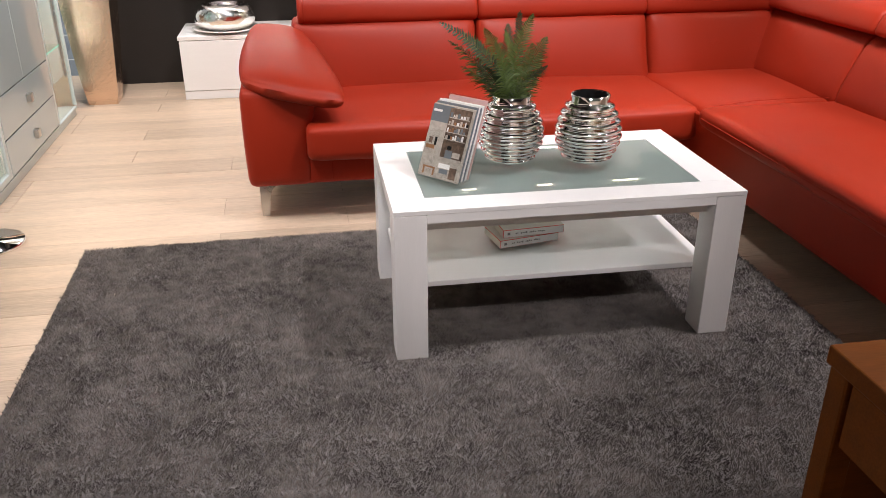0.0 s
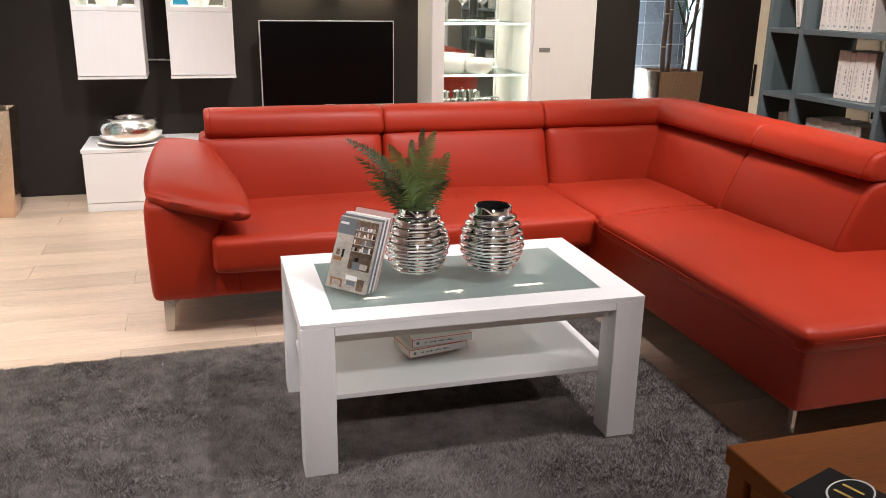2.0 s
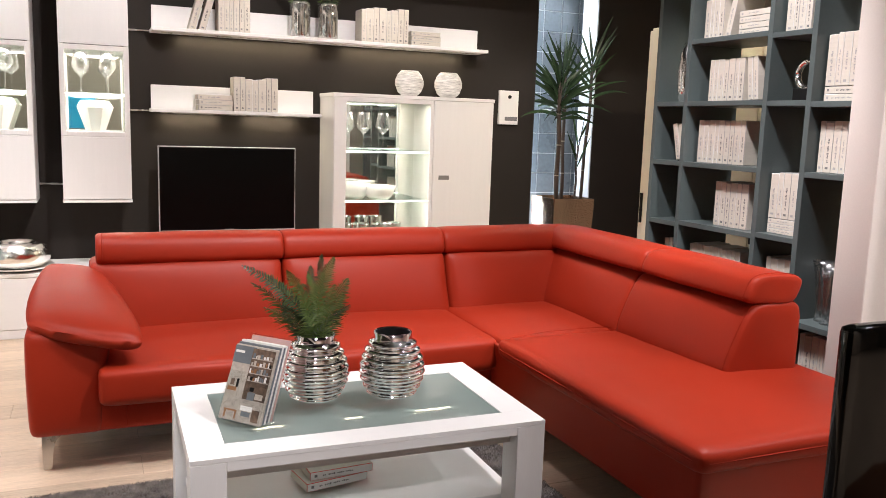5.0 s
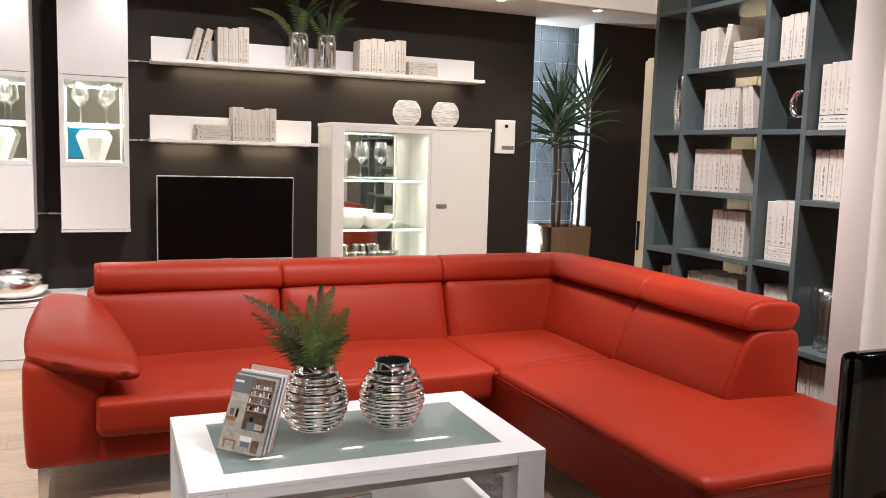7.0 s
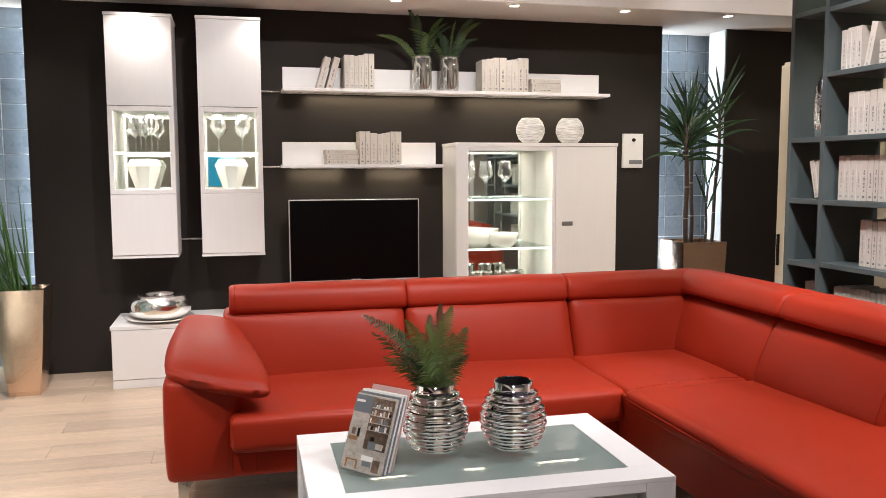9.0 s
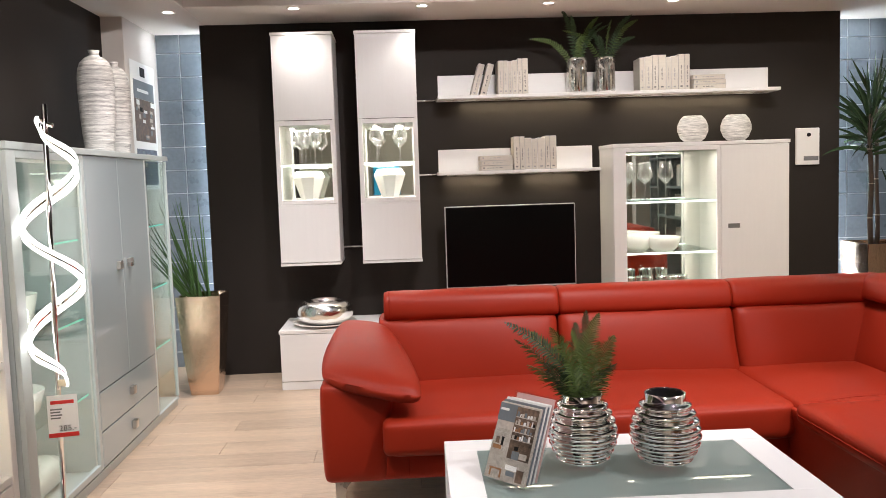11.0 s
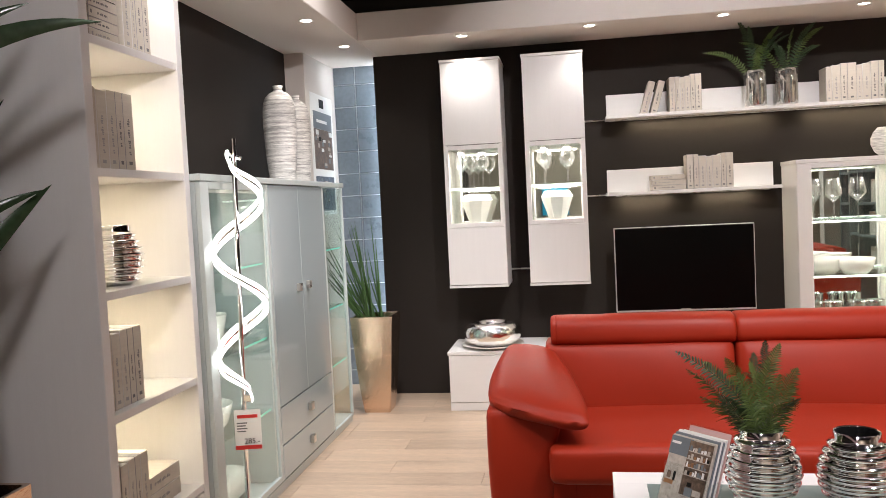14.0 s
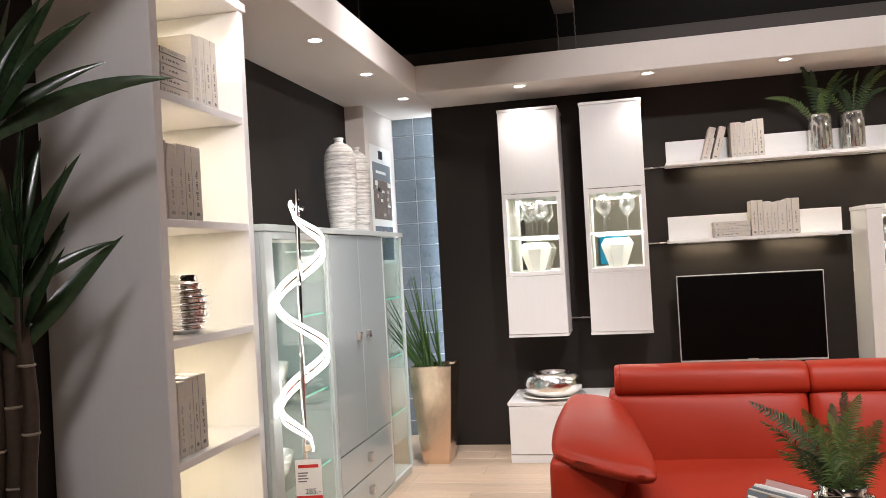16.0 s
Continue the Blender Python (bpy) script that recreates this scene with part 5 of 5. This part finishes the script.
def spiral(offset, width):
    """Flat band winding round the pole, its broad side turned outwards, narrowing to the pole at both ends."""
    bm = bmesh.new()
    n = 120
    last = None
    for k in range(n + 1):
        t = k / n
        z = 1.556 - t * 0.945
        th = math.pi * (1.417 - z) / 0.2075
        r = 0.097 * min(1, (7 * t + 0.18) ** 0.8, (7 * (1 - t) + 0.15) ** 0.8)
        cx = PX + 0.015 - 0.009 * t
        # across the band: mostly upright, leaning out of the way the band climbs
        lean = 0.35 * math.sin(th)
        mid = Vector((cx + r * math.cos(th), PY + r * math.sin(th), z))
        across = Vector((lean * math.cos(th + 1.57), lean * math.sin(th + 1.57), 1.0)).normalized()
        outw = Vector((math.cos(th), math.sin(th), 0.0))
        ring = [bm.verts.new(mid + across * (offset + sz * width) + outw * 0.0055 * sx) for sx, sz in ((-1, -0.5), (1, -0.5), (1, 0.5), (-1, 0.5))]
        if last:
            for j in range(4):
                bm.faces.new((last[j], last[(j + 1) % 4], ring[(j + 1) % 4], ring[j]))
        else:
            bm.faces.new(ring[::-1])
        last = ring
    bm.faces.new(last)
    return bm


part("light_band", spiral(0.0165, 0.020), M_LED, lamp, "glowing white spiral band")
part("light_band", spiral(-0.0155, 0.020), M_LED, lamp, "glowing white spiral band")
part("band_carrier", spiral(0.0005, 0.0100), M_CHROME, lamp, "chrome strip between the bands")
part("band_clip", box(PX - 0.004, PX + 0.03, PY - 0.012, PY + 0.010, 0.588, 0.618, 0.003), M_CHROME, lamp, "chrome end clip")
GX = PX + 0.012
tag = thing("price_tag", (GX, PY - 0.02, 0.5), "white and red price tag hanging on the lamp", "price tag", turn=12)
part("card", box(GX - 0.052, GX + 0.052, PY - 0.0225, PY - 0.0205, 0.404, 0.560, 0), M_PAPER, tag)
part("red_head", lathe([(0, -0.0012), (0.045, -0.0012), (0.045, 0.0012), (0, 0.0012)], 24, (0, 0, 0)), M_REDPRINT, tag, "round red tag head").matrix_local = Matrix.Translation((0, -0.0015, 0.058)) @ Matrix.Rotation(math.pi / 2, 4, "X")
part("red_foot", box(GX - 0.052, GX + 0.052, PY - 0.0237, PY - 0.0226, 0.402, 0.418, 0), M_REDPRINT, tag, "red printed band")
part("print_bar", box(GX - 0.040, GX + 0.040, PY - 0.0237, PY - 0.0226, 0.527, 0.540, 0), M_REDPRINT, tag, "red printed line")
for k in range(4):
    part("print_bar", box(GX - 0.042, GX - 0.002 - 0.006 * (k % 2), PY - 0.0237, PY - 0.0226, 0.505 - 0.011 * k, 0.510 - 0.011 * k, 0), M_INK, tag, "small grey printed line")


def words(name, text, size, m, parent, matrix, label=""):
    cu = bpy.data.curves.new(name, "FONT")
    cu.body, cu.size, cu.extrude = text, size, 0.0004
    cu.align_x, cu.align_y = "CENTER", "CENTER"
    tmp = new(name, cu)
    me = bpy.data.meshes.new_from_object(tmp.evaluated_get(bpy.context.evaluated_depsgraph_get()))
    bpy.data.objects.remove(tmp)
    me.materials.clear()
    me.materials.append(m)
    ob = new(name, me)
    ob.parent, ob.matrix_local = parent, matrix
    if label:
        ob["label"] = label
    return ob


words("price_print", "285.-", 0.030, M_BLACK, tag, Matrix.Translation((0.014, -0.0038, -0.066)) @ Matrix.Rotation(math.pi / 2, 4, "X"), "black printed price")


# ---- teal open shelf wall ----
SX0, SX1 = 2.857, 3.187
COLS = (4.388, 4.140, 3.588, 3.334, 3.060)
shelf = thing("room_divider_shelf", (SX0, 3.05, 0), "tall open teal-grey shelf filled with white books", "shelf")
for y in COLS:
    part("upright", box(SX0, SX1, y - 0.014, y + 0.014, 0.0, 2.38, 0.001), M_TEAL, shelf)
CELLS = ((0, (2.10, 1.470, 1.160, 0.840, 0.52, 0.2)), (1, (2.09, 1.780, 1.470, 1.160, 0.852, 0.54, 0.23)), (2, (2.07, 1.768, 1.466, 0.862, 0.55, 0.24)), (3, (2.05, 1.460, 1.158, 0.500, 0.22)))
for col, zs in CELLS:
    for z in zs:
        part("shelf_board", box(SX0 + 0.001, SX1 - 0.001, COLS[col + 1] + 0.0145, COLS[col] - 0.0145, z - 0.024, z, 0.001), M_TEAL, shelf)
part("top_board", box(SX0 - 0.004, SX1 + 0.004, COLS[-1] - 0.016, COLS[0] + 0.016, 2.3805, 2.384, 0.001), M_TEAL, shelf)
THERE = "in the teal shelf"
sxb = SX0 + 0.06


def shelf_row(y_from, n, z, w=0.03, h=0.22, kinds="w", tilt=0.0, step=None, grow=(0,)):
    """Books side by side from y_from towards smaller y, spines to the room."""
    row(sxb, y_from, z + 0.001, n, kinds, w, h, -90, step=step, tilt=tilt, place=THERE, d=0.17, grow=grow)


shelf_row(4.105, 4, 1.780, 0.032, 0.20, "wwwg")
shelf_row(3.955, 1, 1.782, 0.045, 0.21, "w", tilt=12)
for k in range(4):
    book(sxb, 3.86, 1.781 + k * 0.029, -90, 0.027, 0.17, 0.2, "w", True, place=THERE)
shelf_row(4.04, 7, 1.470, 0.034, 0.205, "wwwggwg")
shelf_row(3.76, 2, 1.472, 0.030, 0.205, "w", tilt=-6, step=0.036)
shelf_row(4.09, 9, 1.160, 0.036, 0.215, "wwwwgggwg")
shelf_row(3.93, 6, 0.852, 0.036, 0.22, "wggwgg")
shelf_row(4.09, 12, 0.540, 0.03, 0.20, "w")
shelf_row(4.255, 2, 1.161, 0.034, 0.195, "wg", tilt=-14, step=0.046)
shelf_row(4.30, 4, 0.52, 0.034, 0.22, "wwgw")
shelf_row(3.56, 4, 1.768, 0.034, 0.21, "wgwg")
shelf_row(3.565, 4, 0.932, 0.038, 0.21, "wwgw")
for k in range(3):
    book(sxb, 3.565, 0.863 + k * 0.023, -90, 0.0215, 0.17, 0.2, "w", True, place=THERE)
shelf_row(3.55, 5, 0.55, 0.038, 0.20, "w")
for k in range(2):
    book(sxb, 3.31, 1.461 + k * 0.032, -90, 0.0305, 0.17, 0.21, "wg"[k], True, place=THERE)
shelf_row(3.31, 4, 1.525, 0.038, 0.22, "w")
shelf_row(3.31, 5, 1.158, 0.038, 0.22, "wgwww")
shelf_row(3.31, 5, 0.22, 0.036, 0.22, "wgw")
solid("silver_sculpture", lathe([(0, 0), (0.03, 0.0), (0.045, 0.06), (0.05, 0.16), (0.04, 0.26), (0.02, 0.31), (0, 0.315)], 20), M_SILVER, "slim silver glazed vase in the teal shelf", "vase", smooth=True, at=(2.95, 4.26, 1.4705))
sc = thing("ring_sculpture", (2.95, 3.44, 1.4665), "silver ring sculpture on a black block", "sculpture")
part("block", box(2.91, 2.99, 3.40, 3.48, 1.4665, 1.52, 0.003), M_BLACK, sc, "black block")
part("ring", tube([(2.95, 3.44 + 0.055 * math.cos(a * math.pi / 12), 1.58 + 0.06 * math.sin(a * math.pi / 12)) for a in range(25)], 0.016, 10), M_SILVER, sc, smooth=True)
for k, (gy, gx) in enumerate(((3.27, 2.98), (3.21, 2.95), (3.16, 2.99))):
    solid("glass_vase", lathe([(0, 0), (0.025, 0.0), (0.022, 0.06), (0.035, 0.20), (0.05, 0.27), (0.047, 0.27), (0.032, 0.20), (0.018, 0.07), (0, 0.02)], 18), M_WINE, "clear flared glass vase in the teal shelf", "vase", group="clear vases", smooth=True, at=(gx, gy, 0.5005))

# cream wardrobe in the room behind the open shelf
wr = thing("wardrobe", (3.75, 4.6, 0), "cream wardrobe standing behind the open shelf", "wardrobe")
part("body", box(3.44, 4.05, 3.7, 5.24, 0.0, 1.98, 0.004), M_CREAM, wr)
for k in range(3):
    d = part("door", box(3.418, 3.438, 3.705 + k * 0.511, 4.213 + k * 0.511, 0.06, 1.96, 0.003), M_CREAM, wr)
    part("handle", box(3.405, 3.417, 4.170 + k * 0.511, 4.190 + k * 0.511, 0.70, 0.90, 0.002), M_BLACK, d, "black bar handle")
side = thing("tall_cabinet", (3.3, 2.6, 0), "brown wood cabinet with drawers behind the pier", "cabinet")
part("body", box(3.03, 3.9, 2.42, 2.83, 0.0, 1.98, 0.004), M_CREAM, side)


# ---- plants ----
def square_planter(cx, cy, z1, a0, a1, label, turn=0.0):
    """Tapered four-sided pot, open at the top."""
    p = thing("planter", (cx, cy, 0), label, "planter", turn=turn)
    bm = bmesh.new()
    n = 8
    def ring(z, a):
        return [bm.verts.new((cx + sx * a, cy + sy * a, z)) for sx, sy in ((-1, -1), (1, -1), (1, 1), (-1, 1))]
    rings = [ring(z1 * k / n, a0 + (a1 - a0) * (k / n) ** 0.8) for k in range(n + 1)] + [ring(z1, a1 - 0.014), ring(z1 - 0.06, a1 - 0.02)]
    bm.faces.new(rings[0][::-1])
    for a, b in zip(rings, rings[1:]):
        for k in range(4):
            bm.faces.new((a[k], a[(k + 1) % 4], b[(k + 1) % 4], b[k]))
    bmesh.ops.bevel(bm, geom=[e for e in bm.edges if abs(e.verts[0].co.z - e.verts[1].co.z) > 0.01], offset=0.006, segments=2, affect="EDGES")
    part("pot", bm, M_BRONZE, p, "hammered bronze metal")
    part("soil", box(cx - a1 + 0.02, cx + a1 - 0.02, cy - a1 + 0.02, cy + a1 - 0.02, z1 - 0.09, z1 - 0.055, 0), M_SOIL, p, "dark soil")
    return p


square_planter(-1.165, 5.93, 0.632, 0.085, 0.138, "tall tapered bronze planter beside the dark wall")
reed = thing("reed_plant", (-1.165, 5.93, 0.57), "green reed grass standing in the bronze planter", "plant")
rnd = random.Random(4)


def blade(base, tip, w, bend, n=7):
    """Long narrow leaf with a folded middle rib."""
    bm = bmesh.new()
    a, b = Vector(base), Vector(tip)
    d = b - a
    s = d.cross(Vector((0.3, 1.0, 0.2))).normalized()
    up = s.cross(d).normalized()
    last = None
    for k in range(n + 1):
        t = k / n
        p = a + d * t + Vector((0, 0, -bend * t * t + bend * 0.9 * t))
        ww = w * min(1, 0.40 + 2.0 * t) * (1 - t ** 2.2) + 0.0006
        ring = [bm.verts.new(p - s * ww), bm.verts.new(p - up * ww * 0.35), bm.verts.new(p + s * ww)]
        if last:
            bm.faces.new((last[0], last[1], ring[1], ring[0]))
            bm.faces.new((last[1], last[2], ring[2], ring[1]))
        last = ring
    return bm


for k in range(34):
    bxp, byp = -1.165 + rnd.uniform(-.06, .06), 5.93 + rnd.uniform(-.06, .06)
    tipx = bxp + rnd.uniform(-0.34, -0.03)
    part("leaf", blade((bxp, byp, 0.56), (tipx, byp + rnd.uniform(-.12, .10), rnd.uniform(0.85, 1.28)), 0.007, 0.02), M_GRASS, reed)


def dracaena(at, canes, label, scale=1.0, seed=1, width=0.02, spread=0.2):
    """Cane palm: bare ringed stems, each with a crown of arching sword leaves."""
    rnd = random.Random(seed)
    p = thing("palm", at, label, "plant")
    shapes = []
    for L, el, bend in ((0.36, 1.25, 0.02), (0.40, 1.0, 0.07), (0.43, 0.72, 0.11), (0.43, 0.42, 0.15), (0.38, 0.10, 0.17)):
        bm = blade((0, 0, 0), (L * scale * math.cos(el), 0, L * scale * math.sin(el)), width * scale, bend * scale, 10)
        shapes.append(mesh_of("leaf", bm, M_LEAF, True))
    for cx, cy, h, dx, dy, count, low, thick in canes:
        base = Vector(at) + Vector((cx, cy, 0))
        tops = base + Vector((dx, dy, h))
        pts = [base.lerp(tops, t / 8) + Vector((0.006 * math.sin(t * 1.3 + cx * 40), 0.006 * math.cos(t + cx * 30), 0)) for t in range(9)]
        cane = part("cane", tube(pts, thick, 12, None, thick * 0.85), M_CANE, p, "bare brown cane", smooth=True)
        for t in (2, 4, 6):
            part("cane_ring", lathe([(thick * 0.98, -0.004), (thick * 1.1, 0), (thick * 0.98, 0.004)], 14, pts[t]), M_CANERING, cane)
        for k in range(count):
            u = k / count
            o = new("leaf", shapes[min(low, int((low + 1) * u))])
            o.parent = p
            z = pts[-1] - Vector(at) + Vector((0, 0, 0.03 - spread * scale * u))
            o.matrix_local = Matrix.Translation(z) @ pose(0, 0, 0, rnd.uniform(-8, 8), rnd.uniform(-14, 14), k * 137.5 + rnd.uniform(-25, 25)) @ Matrix.Scale(rnd.uniform(0.65, 1.18), 4)
    return p


square_planter(3.50, 6.36, 0.765, 0.15, 0.185, "square bronze planter in front of the tiled recess")
dracaena((3.50, 6.36, 0.70), ((-0.085, -0.05, 0.96, -0.03, -0.02, 56, 4, 0.019), (0.0, 0.02, 1.02, -0.02, 0, 44, 4, 0.017), (0.09, -0.04, 0.48, 0.0, 0, 8, 0, 0.010), (0.165, 0.0, 1.12, 0.03, -0.04, 24, 4, 0.014)),
         "dark green cane palm in the square bronze planter", 0.94, 3, 0.0140, 0.34)
square_planter(-1.50, 2.56, 0.62, 0.10, 0.14, "bronze planter beside the white bookcase")
dracaena((-1.50, 2.56, 0.56), ((0.045, 0.0, 0.72, 0.005, 0.0, 13, 1, 0.022), (-0.03, 0.02, 0.86, 0.045, 0.0, 20, 2, 0.036), (-0.045, -0.04, 1.28, 0.05, 0, 24, 3, 0.026)),
         "large dark green cane palm beside the white bookcase", 0.98, 8, 0.027)


# ---- cherry cabinet with a screen, beside the camera ----
desk = thing("cherry_cabinet", (1.3, 1.4, 0), "low cherry wood media cabinet with an open niche", "cabinet")
part("top_board", box(0.911, 2.05, 1.15, 1.795, 0.462, 0.50, 0.004, seg=2), M_CHERRY, desk)
for px, py in ((0.918, 1.738), (0.918, 1.16), (1.99, 1.738), (1.99, 1.16)):
    part("post", box(px, px + 0.05, py, py + 0.05, 0.0, 0.461, 0.003), M_CHERRY, desk)
part("drawer", box(0.926, 0.944, 1.215, 1.733, 0.315, 0.452, 0.003), M_CHERRY, desk)
part("back_board", box(0.97, 1.985, 1.765, 1.78, 0.05, 0.46, 0.001), M_CHERRY, desk)
part("niche_floor", box(0.93, 2.03, 1.17, 1.76, 0.06, 0.08, 0.001), M_CHERRY, desk)
part("niche_ceiling", box(0.945, 2.03, 1.17, 1.76, 0.30, 0.314, 0.001), M_CHERRY, desk)
scr = thing("monitor", (1.5, 1.58, 0.5), "black glossy flat screen standing on the cherry cabinet", "monitor")
part("panel", rbox(1.170, 1.86, 1.585, 1.62, 0.525, 1.002, 0.012, cuts=8), M_GLOSSBLACK, scr, smooth=True)
part("stand", box(1.42, 1.62, 1.54, 1.68, 0.5005, 0.53, 0.003), M_BLACK, scr)
fly = thing("flyer", (1.02, 1.58, 0.5), "black flyer with a gold emblem on the cherry cabinet", "flyer", turn=19)
part("sheet", box(0.935, 1.075, 1.46, 1.665, 0.5005, 0.5015, 0), M_BLACK, fly)
rimm = lathe([(0.0385, 0.0014), (0.042, 0.0014), (0.042, 0.0019), (0.0385, 0.0019)], 40, (0, 0, 0))
for v in rimm.verts:
    v.co = Vector((1.03 + v.co.x * 1.25, 1.60 + v.co.y * 0.8, 0.5 + v.co.z))
part("emblem_rim", rimm, M_PAPER, fly, "thin pale oval ring")
words("gold_figure", "11", 0.055, M_GOLD, fly, Matrix.Translation((0.008, 0.02, 0.0025)), "bold gold figures")
part("print_bar", box(0.945, 1.0, 1.50, 1.508, 0.5016, 0.502, 0), M_PAPER, fly, "white printed line")
part("print_bar", box(1.02, 1.065, 1.535, 1.547, 0.5016, 0.502, 0), M_REDPRINT, fly, "red printed line")

# shop display behind the camera that the mirrors show
poster_b = thing("blue_display", (-0.1, -3.15, 1.3), "glowing blue shop display panel", "display")
part("panel", box(-0.38, 0.10, -3.195, -3.16, 1.05, 1.58, 0.003), M_CYAN, poster_b)


# ---- pieces of floor and wall ----
def loose(name, me, parent, at):
    ob = new(name, me)
    ob.parent = parent
    ob.matrix_world = Matrix.Translation(at)
    return ob


def plank_mesh(length):
    return mesh_of("plank", box(0.0006, length - 0.0006, 0.0006, 0.1894, -0.0039, 0.0, 0.0009), M_OAK)


PLANKS = {ln: plank_mesh(ln) for ln in (1.38, 0.9, 0.5)}
big = solid("floor_rest", box(-1.9, 6.1, -3.1, 1.6, -0.0035, -0.0005, 0), M_OAKBASE, "pale oak plank floor behind the camera", "floor", "structure")
prow = random.Random(2)
for r in range(27):
    x = LEFT
    first = prow.choice((1.38, 0.9, 0.5))
    while x < 4.8:
        ln = first if x == LEFT else 1.38
        loose("plank", PLANKS[ln], floor, (x, 1.62 + r * 0.19, 0))
        x += ln


def tile_mesh(kind):
    bm = box(0.003, 0.162, -0.006, 0, 0.003, 0.162, 0.0012)
    n0 = len(bm.faces)
    if kind:
        for j in range(1 if kind < 3 else 2):
            o = j * 0.018
            a, b = ((0.012 + o, 0.012), (0.153, 0.153 - o)) if kind in (1, 3) else ((0.012 + o, 0.153), (0.153, 0.012 + o))
            p, q = Vector((a[0], -0.0068, a[1])), Vector((b[0], -0.0068, b[1]))
            w = (q - p).cross(Vector((0, 1, 0))).normalized() * 0.0014
            bm.faces.new([bm.verts.new(c) for c in (p - w, q - w, q + w, p + w)])
        for f in bm.faces[n0:]:
            f.material_index = 1
    return mesh_of("tile", bm, [M_TILE, M_TILELINE])


TILES = [tile_mesh(k) for k in range(5)]
for owner, tx0, cols in ((bpy.data.objects["wall_recess_left"], -1.584, 4), (bpy.data.objects["wall_recess_right"], 3.12, 5)):
    for r in range(15):
        for c in range(cols):
            k = 0 if r % 2 else (4, 1, 3, 2)[(r // 2 + c) % 4] if c % 2 else (2, 1)[(r // 2) % 2]
            loose("tile", TILES[k], owner, (tx0 + c * 0.165, RECESS - 0.0005, 2.42 - 0.165 * (r + 1)))
